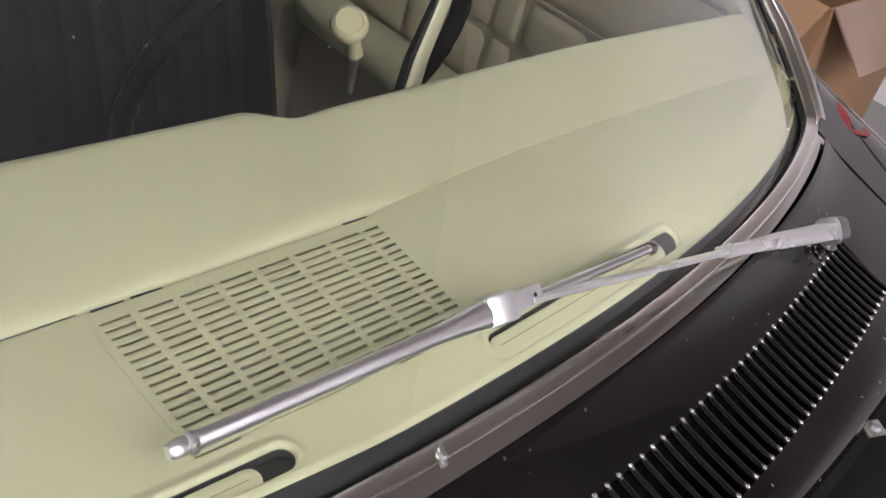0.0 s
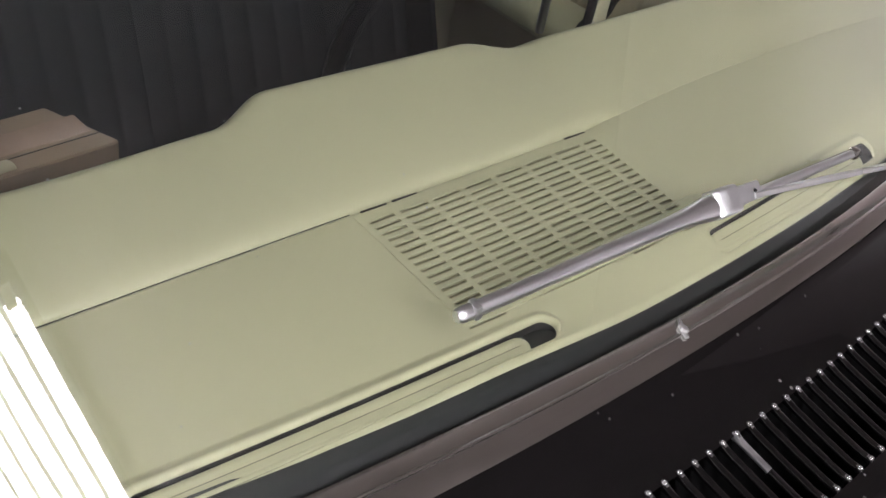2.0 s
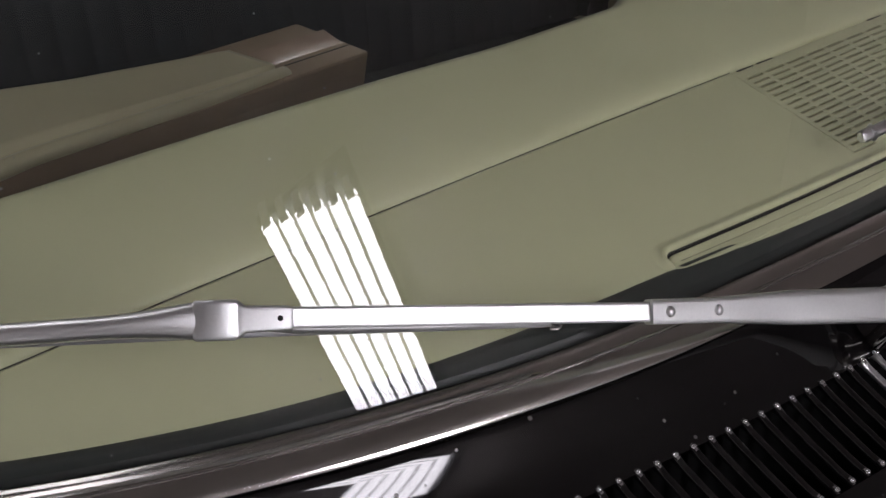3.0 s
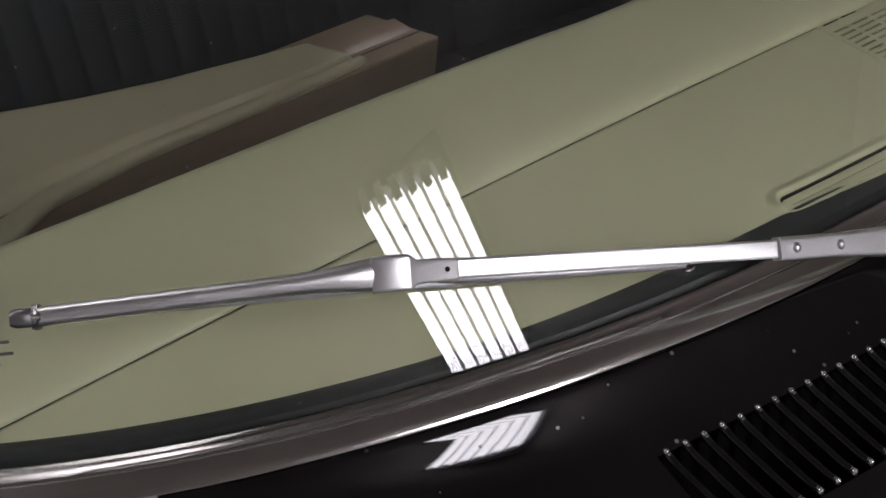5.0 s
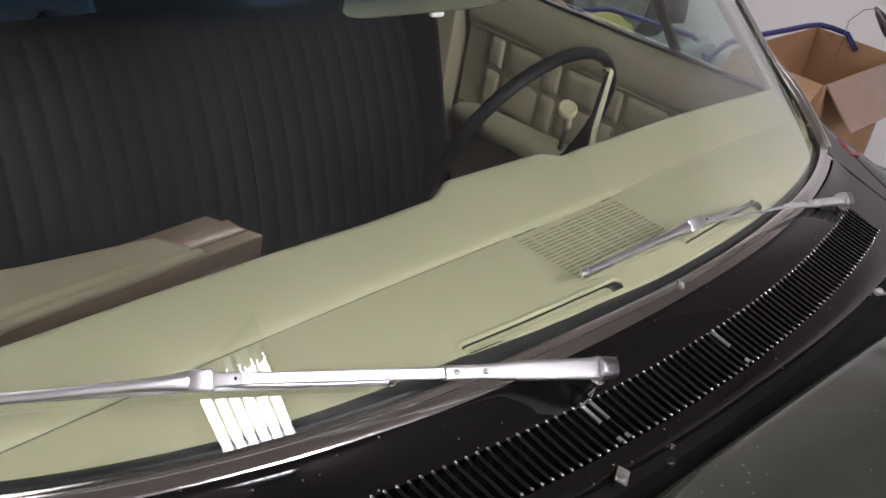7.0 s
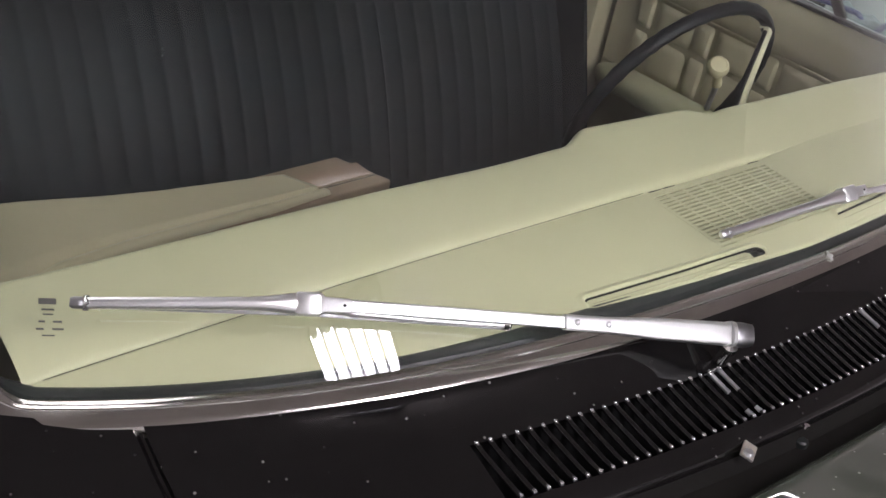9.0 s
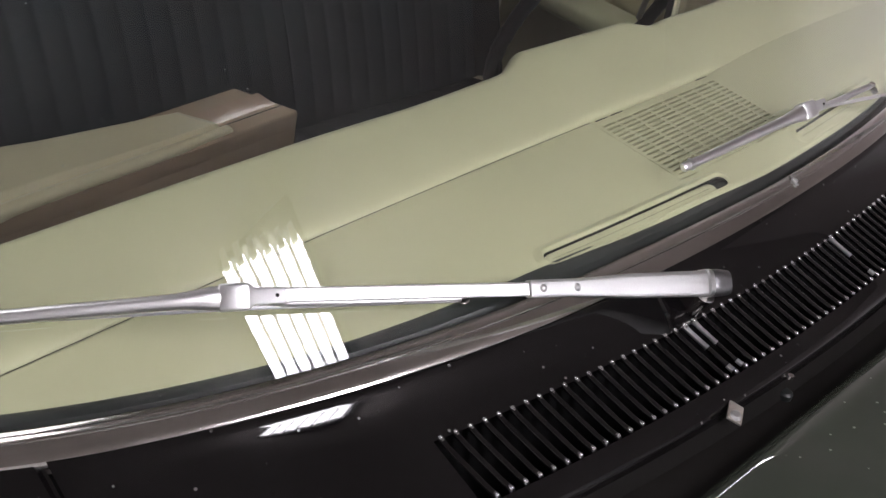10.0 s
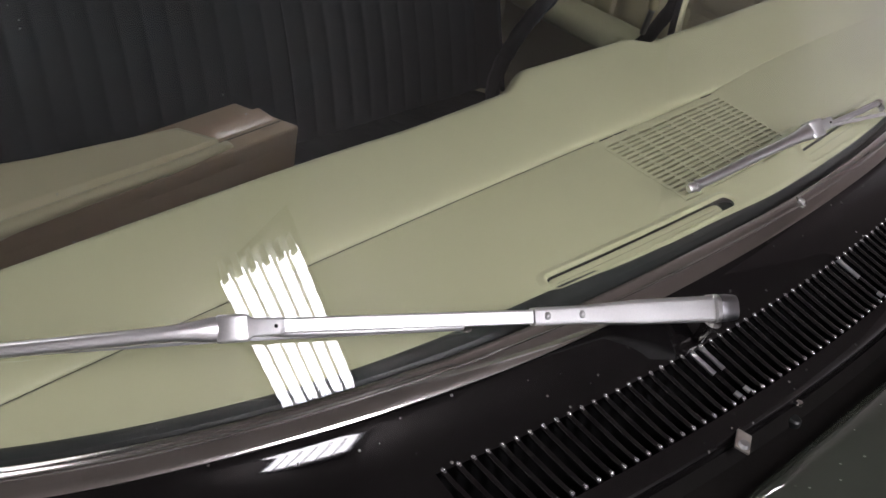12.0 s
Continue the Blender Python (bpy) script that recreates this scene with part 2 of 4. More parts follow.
def lathe(profile, m=None, n=28, close=False):
    """Turns (radius, height) pairs about z."""
    bm = bmesh.new()
    rings = []
    for r, h in profile:
        rings.append([bm.verts.new((r * math.cos(2 * math.pi * i / n), r * math.sin(2 * math.pi * i / n), h)) for i in range(n)])
    for a, b in zip(rings, rings[1:]):
        for i in range(n):
            bm.faces.new((a[i], a[(i + 1) % n], b[(i + 1) % n], b[i]))
    if close:
        bm.faces.new(list(reversed(rings[0])))
        bm.faces.new(rings[-1])
    bmesh.ops.remove_doubles(bm, verts=bm.verts, dist=1e-6)
    if m is not None:
        bmesh.ops.transform(bm, matrix=m, verts=bm.verts)
    return bm


def sweep(points, sizes, up=(0, 0, 1), n=12, flat=None, cap=True):
    """A rounded bar along points. sizes: (half width, half height) at each point; flat: how square its section is (2 round, 6 boxy)."""
    bm = bmesh.new()
    up = Vector(up)
    rings = []
    pts = [Vector(p) for p in points]
    e = 2.0 / (flat or 2.0)
    for i, p in enumerate(pts):
        d = (pts[min(i + 1, len(pts) - 1)] - pts[max(i - 1, 0)]).normalized()
        s = d.cross(up).normalized()
        t = s.cross(d)
        w, h = sizes[i] if isinstance(sizes[0], tuple) else (sizes[i], sizes[i])
        ring = []
        for k in range(n):
            a = 2 * math.pi * (k + 0.5) / n
            ca, sa = math.cos(a), math.sin(a)
            ring.append(bm.verts.new(p + s * (w * math.copysign(abs(ca) ** e, ca)) + t * (h * math.copysign(abs(sa) ** e, sa))))
        rings.append(ring)
    for a, b in zip(rings, rings[1:]):
        for k in range(n):
            bm.faces.new((a[k], a[(k + 1) % n], b[(k + 1) % n], b[k]))
    if cap:
        bm.faces.new(list(reversed(rings[0])))
        bm.faces.new(rings[-1])
    bmesh.ops.recalc_face_normals(bm, faces=bm.faces)
    return bm


def aim(at, z_to):
    """A matrix at a place whose z axis points along z_to."""
    return Matrix.Translation(at) @ Vector(z_to).to_track_quat("Z", "Y").to_matrix().to_4x4()


# ---- the room ----
def slab(name, x0, x1, y0, y1, z0, z1, material, label):
    ob = link(name, block(x1 - x0, y1 - y0, z1 - z0, 0), material, smooth=False)
    ob.location = ((x0 + x1) / 2, (y0 + y1) / 2, (z0 + z1) / 2)
    return tagged(ob, label, name.split("_")[0], kind="structure")


slab("floor", -4.2, 3.6, -5.2, 5.2, -0.1, 0.0, M_FLOOR, "grey concrete garage floor")
slab("wall_east", 3.4, 3.6, -5.2, 5.2, 0.0, 3.1, M_WALL2, "white garage wall, dimmed to brown in its colour towards the top")
slab("wall_west", -4.2, -4.0, -5.2, 5.2, 0.0, 3.1, M_WALL, "white painted garage wall")
slab("wall_north", -4.0, 3.4, 5.0, 5.2, 0.0, 3.1, M_WALL, "white painted garage wall")
slab("wall_south", -4.0, 3.4, -5.2, -5.0, 0.0, 3.1, M_WALL, "white painted garage wall")
slab("ceiling", -4.2, 3.6, -5.2, 5.2, 3.1, 3.2, M_CEIL, "brown-grey boarded garage ceiling")


# builds the main lights and the added fill lamps alike
def ceiling_light(at, length, turn, glow_mat, stagger=0.0):
    lamp = thing("ceiling_light", "dark fluorescent ceiling light with six bare white tubes", "ceiling light", "ceiling lights", at)
    lamp.rotation_euler = (0, 0, radians(turn))
    # housing coloured near-black so the gaps between the tubes reflect dark
    bm = block(0.50, length + 0.06, 0.04, 0.006, pose(0, 0, 0.085))
    part("housing", bm, M_HOUSING, lamp, "lamp housing, blackened to keep the tube gaps dark")
    for i in range(6):
        x = (i - 2.5) * 0.077
        y0 = -length / 2
        y1 = length / 2 + stagger * (2.5 - i) / 2.5
        bm = sweep([(x, y0, 0), (x, y1, 0)], [0.030, 0.030], n=16)
        part("tube", bm, glow_mat, lamp, "bright white fluorescent tube", True)
        for y in (y0 - 0.012, y1 + 0.012):
            part("socket", block(0.04, 0.02, 0.10, 0.004, pose(x, y, 0.03)), M_WHITE, lamp)
    for x in (-0.15, 0.15):
        part("hanger", sweep([(x, 0, 0.06), (x, 0, 3.1 - at[2])], [0.003, 0.003], up=(1, 0, 0), n=6), M_STEELDARK, lamp)
    return lamp


ceiling_light((-0.185, -2.955, 2.92), 2.55, 12, M_TUBE, 0.066)
ceiling_light((-0.62, 1.15, 2.75), 0.7, 0, M_TUBE_FAR)
# unseen side lamp, added to brighten the left of the cabin and trim
ceiling_light((-2.3, 1.2, 2.75), 1.2, 0, M_FILL_SIDE)
# unseen rear lamp, added to light the north wall and rear seat
ceiling_light((-0.9, 3.4, 2.85), 1.2, 90, M_TUBE_FAR)
# unseen lamp, added to brighten the east wall
ceiling_light((2.3, 2.7, 2.85), 1.2, 0, M_FILL_WALL)

# ---- the car ----
XC = -0.043        # the car's middle
car = thing("car", "black vintage car with chrome trim and cream interior, parked indoors", "car")


def smooth(a, b, x):
    t = min(1, max(0, (x - a) / (b - a)))
    return t * t * (3 - 2 * t)


def base_y(u):
    return -0.175 + 0.027 * u + 0.1675 * u * u + 0.125 * u ** 6 + 0.09 * max(0.0, -u - 0.35) ** 1.5 + 0.010 * smooth(0.2, 0.85, u)


def base_z(u):
    return 0.970 - 0.047 * u * u


def trim_y(u):
    return base_y(u) - 0.040


def body_z(u, y):
    """The height of cowl, fenders and hood."""
    z = 0.959 - 0.05 * u * u + 0.25 * (max(y, -0.40) + 0.2 - 0.158 * u * u) + 0.05 * (min(y, -0.40) + 0.40)
    d = max(0.0, trim_y(u) + 0.003 - y)
    a = abs(u)
    z += 7.0 * max(0.0, 0.045 - d) ** 2 * (0.35 + 0.65 * smooth(0.80, 0.60, a))
    if a > 0.86:
        z -= 1.6 * (a - 0.86) ** 2
    return z


def on_glass(a, h):
    """A point of the windshield: a along its foot, h up it."""
    return Vector((XC + a * (1 - 0.36 * h), base_y(a) + 1.0 * h, base_z(a) + h))


def glass_normal(a, h):
    e = 1e-3
    n = (on_glass(a + e, h) - on_glass(a - e, h)).cross(on_glass(a, h + e) - on_glass(a, h - e))
    return n.normalized()


TOP = 0.40
SIDE = 0.835


def outline(inset=0.0, n=150):
    """The windshield's rounded outline in (a, h), from the top of one side round the foot to the top of the other."""
    s0, s1, b = SIDE + 0.016 - inset, SIDE - inset, inset
    r0, r1 = 0.035, 0.075
    pts = [(-s0, TOP - (TOP - b - r0) * i / 24) for i in range(24)]
    pts += [(-s0 + r0 - r0 * math.cos(k), b + r0 - r0 * math.sin(k)) for k in span(0, math.pi / 2, 14)]
    pts += [(-s0 + r0 + (s0 + s1 - r0 - r1) * i / n, b) for i in range(1, n)]
    pts += [(s1 - r1 + r1 * math.sin(k), b + r1 - r1 * math.cos(k)) for k in span(0, math.pi / 2, 14)]
    pts += [(s1, b + r1 + (TOP - b - r1) * (i + 1) / 24) for i in range(24)]
    return pts


def band(profile, inset=0.0, tilt=30.0, side=1.0, low=0.01, high=0.06, narrow=0.0):
    """A strip along the windshield's outline; profile: (outward, up) pairs across it."""
    pts = outline(inset)
    bm = bmesh.new()
    rows = []
    for i, (a, h) in enumerate(pts):
        p = on_glass(a, h)
        q0, q1 = pts[max(0, i - 1)], pts[min(len(pts) - 1, i + 1)]
        d = (on_glass(*q1) - on_glass(*q0)).normalized()
        nn = glass_normal(a, h)
        out = d.cross(nn).normalized()
        if out.dot(p - on_glass(a * 0.8, max(h, 0.1) if h > 0.1 else 0.15)) < 0:
            out = -out
        o = out * math.cos(radians(tilt)) + nn * math.sin(radians(tilt))
        m = nn * math.cos(radians(tilt)) - out * math.sin(radians(tilt))
        f = 1 - (1 - side) * smooth(low, high, h)
        k = narrow * smooth(-0.22, 0.12, a)
        w = 1 - (0.15 if narrow else 0.0) * smooth(-0.1, -0.5, a)
        v = 1 - (0.0 if narrow else 0.45) * smooth(-0.25, -0.6, a)
        rows.append([bm.verts.new(p + o * ((s * (v if s < 0 else 1.0) + k * (1 - s / 0.04)) * f * w) + m * (t * f)) for s, t in profile])
    for r0, r1 in zip(rows, rows[1:]):
        for k in range(len(profile) - 1):
            bm.faces.new((r0[k], r1[k], r1[k + 1], r0[k + 1]))
    bmesh.ops.recalc_face_normals(bm, faces=bm.faces)
    return bm


# windshield
hs = span(-0.009, TOP, 30)
bm = sheet(lambda a, h: on_glass(a, h), span(-SIDE - 0.016, SIDE, 90), hs)
windshield = part("windshield", bm, M_GLASS, car, "clear curved windshield with a blue shade band")
thick(windshield, 0.003, rim=False)
windshield.visible_shadow = False
# black seal inside the glass edge
bm = band([(-0.045, -0.006), (-0.024, 0.002), (-0.016, 0.003), (-0.006, 0.002), (0.003, -0.006), (0.016, -0.020), (0.016, -0.030)], 0.0, 42, 0.25, 0.0, 0.014)
part("windshield_seal", bm, M_RUBBER, car, "black rubber windshield seal")
# chrome trim
prof = [(0.003, -0.003), (0.0034, 0.003), (0.0047, 0.0056), (0.0072, 0.0066), (0.0148, 0.0072), (0.0169, 0.0072), (0.0173, 0.008), (0.0183, 0.0084), (0.0193, 0.008), (0.0198, 0.007), (0.0265, 0.0062), (0.0341, 0.0045), (0.0378, 0.002), (0.0393, -0.002), (0.0396, -0.009)]
trim = part("windshield_trim", band(prof, 0.0, 38, 0.42, 0.05, 0.13, 0.0045), M_CHROME, car, "scratched chrome windshield trim")

# cowl panel with its louvred opening
U0, U1 = -0.508, 0.607


def louvre_y(u):
    return -0.2585 + 0.026 * u + 0.197 * u * u


us = sorted(set(span(-0.752, 0.752, 120) + [U0, U1]))
CW = 0.060


def cowl_point(u, v):
    # v: 0 trim, 1 louvre top, 2 louvre foot, 3 gutter lip, 4 gutter floor, 5 under the hood
    ys = [trim_y(u) + 0.005, louvre_y(u), louvre_y(u) - CW, min(louvre_y(u) - CW - 0.018, -0.336 + 0.16 * u * u)]
    if v <= 3:
        i = min(int(v), 2)
        y = ys[i] + (ys[i + 1] - ys[i]) * (v - i)
        return (XC + u, y, body_z(u, y) - (0.003 * max(0, v - 2.7) / 0.3))
    y3 = ys[3]
    k = v - 3
    if k <= 1:
        y = y3 - 0.012 * k
        return (XC + u, y, body_z(u, y3) - 0.003 - 0.022 * k)
    y = y3 - 0.012 + (min(-0.40, y3 - 0.03) - y3 + 0.012) * (k - 1)
    return (XC + u, y, body_z(u, y3) - 0.025 - 0.004 * (k - 1))


bm = sheet(cowl_point, us, [0, 0.06, 0.12, 0.18, 0.25, 0.33, 0.42, 0.5, 0.6, 0.75, 1, 1.33, 1.66, 2, 2.4, 2.7, 2.85, 3, 3.15, 3.3], keep=lambda u, v: not (U0 < u < U1 and 1 < v < 2))
cowl = part("cowl_panel", bm, M_PAINT, car, "dusty glossy black cowl panel")
thick(cowl, 0.0015, rim=False)
part("cowl_gutter", sheet(cowl_point, us, [3.2, 3.5, 4, 4.5, 5]), M_GUTTER, car, "dark rubber-lined gutter behind the hood")
# trough below the louvres, its deep shade put in as near-black
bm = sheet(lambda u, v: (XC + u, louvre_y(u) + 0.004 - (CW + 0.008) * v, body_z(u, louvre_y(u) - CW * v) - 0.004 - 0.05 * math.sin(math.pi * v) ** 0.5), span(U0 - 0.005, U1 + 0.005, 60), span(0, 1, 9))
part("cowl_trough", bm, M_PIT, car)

# louvre ribs
bm = sweep([(0, 0.0030, -0.006), (0, 0.0024, -0.002), (0, 0.0012, -0.0006), (0, -0.0006, -0.0003), (0, -0.0024, -0.0004), (0, -0.0042, -0.0006), (0, -0.008, -0.0008), (0, -0.028, -0.0010), (0, -0.051, -0.0008), (0, -0.0555, -0.0006), (0, -0.0575, -0.0004), (0, -0.0592, -0.0003), (0, -0.0610, -0.0006), (0, -0.0622, -0.0016), (0, -0.0628, -0.006)],
           [(0.0024, 0.0018), (0.0027, 0.0022), (0.0028, 0.0026), (0.0028, 0.0026), (0.0027, 0.0022), (0.0026, 0.0019), (0.0026, 0.0017), (0.0026, 0.0017), (0.0026, 0.0017), (0.0026, 0.0019), (0.0027, 0.0022), (0.0028, 0.0026), (0.0028, 0.0024), (0.0027, 0.0020), (0.0024, 0.0018)], flat=3.4, n=12)
for y in (0.0004, -0.0600):
    tmp = bpy.data.meshes.new("tmp")
    ball = lathe([(0.0, 0.0022), (0.0012, 0.0018), (0.0019, 0.0010), (0.0022, 0.0), (0.0019, -0.0010)], pose(0, y, 0.0014), 10)
    ball.to_mesh(tmp)
    ball.free()
    bm.from_mesh(tmp)
    bpy.data.meshes.remove(tmp)
rib = part("louvre_rib", bm, M_PAINT, cowl)
# bright metal on the bead tops stands for the lamp's glints
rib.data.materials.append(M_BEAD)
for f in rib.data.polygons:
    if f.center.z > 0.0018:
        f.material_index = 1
RIBS = 81
bent = rib.data.copy()
bent.materials.append(M_GLINT)
# reflected lamp streaks are coloured onto these stretches of the rib
for f in bent.polygons:
    if f.material_index == 0 and (f.center.y > -0.024 or -0.058 < f.center.y < -0.051):
        f.material_index = 2
BENT = {20: -10, 21: 14, 39: 8}     # a few ribs are twisted, with lamp glints coloured on, in degrees
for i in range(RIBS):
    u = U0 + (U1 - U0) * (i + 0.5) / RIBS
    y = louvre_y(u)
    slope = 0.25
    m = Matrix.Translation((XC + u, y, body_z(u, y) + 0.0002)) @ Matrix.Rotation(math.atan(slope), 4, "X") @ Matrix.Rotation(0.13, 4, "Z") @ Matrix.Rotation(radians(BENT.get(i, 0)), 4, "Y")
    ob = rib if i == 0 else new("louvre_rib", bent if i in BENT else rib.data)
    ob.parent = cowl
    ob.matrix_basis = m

# hood
def hood_point(u, v):
    y = -0.376 + 0.02 * u * u - v
    z = body_z(u, -0.38) + 0.004 + 0.14 * min(v, 0.3) + 0.03 * max(0, v - 0.3)
    if v < 0.012:
        z -= 0.010 * (1 - v / 0.012) ** 2
    ridge = 0.010 * math.exp(-((abs(u) - 0.27 - 0.05 * v) / 0.03) ** 2) + 0.012 / (1 + math.exp((abs(u) - 0.27 - 0.05 * v) / 0.02))
    z -= 0.26 * max(0.0, abs(u) - 0.25) ** 2 * smooth(0.0, 0.25, v)
    return (XC + u, y, z + ridge * min(1, v / 0.1))


bm = sheet(hood_point, span(-0.748, 0.748, 110), [0, 0.002, 0.005, 0.008, 0.012, 0.02, 0.04, 0.07] + span(0.1, 1.35, 26))
hood = part("hood", bm, M_HOOD, car, "glossy black hood, shut")
thick(hood, 0.004)

# fenders
for side in (-1, 1):
    def fender_point(a, v, side=side):
        top = trim_y(side * a) + (0.012 if side < 0 else 0.030)
        y = top + (-1.72 - top) * v
        return (XC + side * a, y, body_z(side * a, y) + 0.001 - (0.004 if a < 0.758 else 0.0) - 0.7 * max(0.0, y - trim_y(side * a) - 0.010))
    bm = sheet(fender_point, [0.7535, 0.756, 0.76] + span(0.77, 1.0, 26), [0, 0.01, 0.03, 0.06, 0.1] + span(0.14, 1, 30))
    bmesh.ops.recalc_face_normals(bm, faces=bm.faces)
    f = part("fender", bm, M_PAINT, car, "glossy black front fender")
    def skirt_point(y, v, side=side):
        z = body_z(side * 1.0, y) - 0.001
        return (XC + side * (1.0 + 0.05 * math.sin(math.pi * 0.6 * v)), y, z + (0.25 - z) * v)
    part("fender_side", sheet(skirt_point, span(-1.72, 0.14, 20), span(0, 1, 8)), M_PAINT, car)
    # door skin and sill below the side window
    def skin_point(y, v, side=side):
        zt = 0.95
        return (XC + side * (0.90 + 0.14 * min(1, v * 3)), y, zt + (0.25 - zt) * v)
    thick(part("door_outer", sheet(skin_point, span(0.14, 1.5, 12), span(0, 1, 12)), M_PAINT, car, "black outer door skin"), 0.002)

# ---- dashboard ----
SHELF = 0.980


def shelf_z(x, y):
    u = x - XC
    d = max(0.0, -0.11 - x)
    z = SHELF + 0.0055 * math.tanh(max(x, -0.11) / 0.15) - 0.026 * d - 0.033 * d * d - 0.030 * max(0, u - 0.45) ** 2
    f = y - (base_y(u) + 0.057)
    if f < 0:
        k = min(1.0, -f / 0.042) ** 1.6
        z += (min(z, base_z(u) + 0.006) - z) * k
    return z


def seam_y(x):
    """Where the flat shelf meets the padded roll."""
    return 0.032 * (1 - math.exp(-max(0.0, x - 0.10) / 0.18))


def dash_front(u):
    return min(base_y(u) + 0.0135 + 0.005 * smooth(0.05, -0.10, u), seam_y(u + XC) - 0.004)


def duct_d(x, y, x0, x1, y0, y1, bow):
    """Distance from a duct's middle line, and along it."""
    t = min(1.0, max(0.0, (x - x0) / (x1 - x0)))
    cx, cy = x0 + (x1 - x0) * t, y0 + (y1 - y0) * t - bow * 4 * t * (1 - t)
    return math.hypot(x - cx, y - cy), y - cy, t


DUCTS = [(-0.335, -0.080, -0.1385, -0.1500, 0.002), (0.100, 0.324, -0.1415, -0.1195, 0.001)]


def duct_relief(x, y):
    z = 0.0
    for x0, x1, y0, y1, bow in DUCTS:
        d, s, t = duct_d(x, y, x0, x1, y0, y1, bow)
        z -= 0.013 * smooth(0.0125, 0.0085, d) * smooth(0.0005, 0.005, y - dash_front(x - XC))
    return z


GX0, GX1, GY0, GY1 = -0.119, 0.108, -0.1250, -0.0035


def shelf_point(x, v):
    u = x - XC
    y = dash_front(u) + (seam_y(x) - 0.0008 - dash_front(u)) * v
    return (x, y, shelf_z(x, y) + duct_relief(x, y))


def roll_front(x, v):
    # v below 0 turns the front edge down
    u = x - XC
    if v >= 0:
        return shelf_point(x, v)
    p = shelf_point(x, 0)
    k = -v
    return (x, p[1] - 0.006 * math.sin(min(1, k) * math.pi / 2), p[2] - 0.006 * (1 - math.cos(min(1, k) * math.pi / 2)) - 0.03 * max(0, k - 1))


XS = sorted(set([round(v, 5) for v in span(-0.865, 0.78, 430)] + [GX0, GX1]))
VS = [-2, -1, -0.75, -0.5, -0.25] + span(0, 1, 66)


def not_grille(x, v):
    if v < 0:
        return True
    y = shelf_point(x, v)[1]
    return not (GX0 < x < GX1 and GY0 - 0.001 < y < GY1 + 0.001)


dash = part("dash_top_panel", sheet(roll_front, XS, VS, keep=not_grille), M_DASHPLASTIC, car, "cream dashboard top panel with defroster ducts")


# upper pad
def crest_y(x):
    b = smooth(-0.165, -0.115, x) * smooth(0.118, 0.065, x)
    return 0.110 + 0.016 * b + 0.012 * smooth(0.1, 0.5, x) - 0.016 * smooth(-0.35, -0.8, x) + 0.030 * smooth(-0.25, -0.75, x), b


def pad_profile(x):
    cy, b = crest_y(x)
    ys = seam_y(x)
    z0 = shelf_z(x, ys)
    seam = smooth(0.16, 0.10, x)
    gap = ys - 0.002 + 0.0025 * seam
    zc = 0.9988 - 0.009 * smooth(-0.10, -0.32, x) + 0.009 * b + 0.008 * smooth(0.06, 0.16, x) - 0.035 * max(0, abs(x - XC) - 0.5) ** 2 - 0.022 * smooth(-0.25, -0.75, x)
    wide = 1.5 - 0.5 * seam
    pts = [(gap, z0 - 0.003 - 0.009 * seam), (gap, z0 + 0.0004), (gap + 0.0015, z0 + 0.0022 * seam + 0.0006), (ys + 0.006 * wide, z0 + 0.0055 * (0.65 + 0.35 * seam)), (ys + 0.012 * wide, z0 + 0.0080 * (0.8 + 0.2 * seam)), (ys + 0.020 * wide, z0 + 0.0098 * (0.9 + 0.1 * seam))]
    ye, ze = pts[-1]
    for t in span(0.12, 1, 10):
        y = ye + (cy - 0.014 - ye) * t
        pts.append((y, ze + (zc - ze) * (t ** 0.9)))
    r = 0.014
    for k in span(0.15, 1, 8):
        a = k * math.pi / 2
        pts.append((cy - r + r * math.sin(a), zc - r + r * math.cos(a)))
    pts += [(cy + 0.004, zc - 0.05), (cy + 0.012, zc - 0.12), (cy - 0.01, zc - 0.22)]
    return pts


def pad_point(x, j):
    y, z = pad_profile(x)[int(j)]
    u = x - XC
    f = dash_front(u) + 0.004
    if y < f:
        y = f + (y - f) * 0.02
        z = min(z, shelf_z(x, f) + 0.006)
    return (x, y, z)


NP = len(pad_profile(0.0))
pad = part("dash_pad", sheet(pad_point, span(-0.862, 0.80, 330), [float(i) for i in range(NP)]), M_DASH, car, "padded cream vinyl dashboard roll")
part("dash_gap", sweep([(x, -0.002, shelf_z(x, 0.0) - 0.010) for x in span(-0.84, 0.11, 40)], [(0.004, 0.004)] * 40, n=8, flat=4), M_BLACK, car)

pts = [(x, 0.0002, shelf_z(x, 0.0) + 0.0004) for x in span(-0.845, -0.12, 60)]
part("dash_seam", sweep(pts, [(0.00045, 0.0003)] * 60, n=6), M_BLACK, dash, "dark seam below the padded roll")
# speaker grille: 8 columns of slots in 16 rows
ROWS_G = 16
BARS = [-0.1155, -0.0900, -0.0612, -0.0325, -0.0035, 0.0258, 0.0560, 0.0860, 0.1035]
xs = [GX0]
for a, b in zip(BARS, BARS[1:]):
    xs += [a + 0.0026, b - 0.0026]
xs.append(GX1)
ys = [GY0]
PITCH = 0.0070
for r in range(ROWS_G):
    a = -0.0100 - PITCH * (ROWS_G - r)
    ys += [a + 0.0020, a + PITCH - 0.0020]
ys.append(GY1 + 0.0025)
bm = bmesh.new()


def grille_x(x, y):
    """The bars lean a little towards the front."""
    return x + (0.065 * (y - GY1) * smooth(-0.11, -0.02, x) if GX0 < x < GX1 else 0.0)


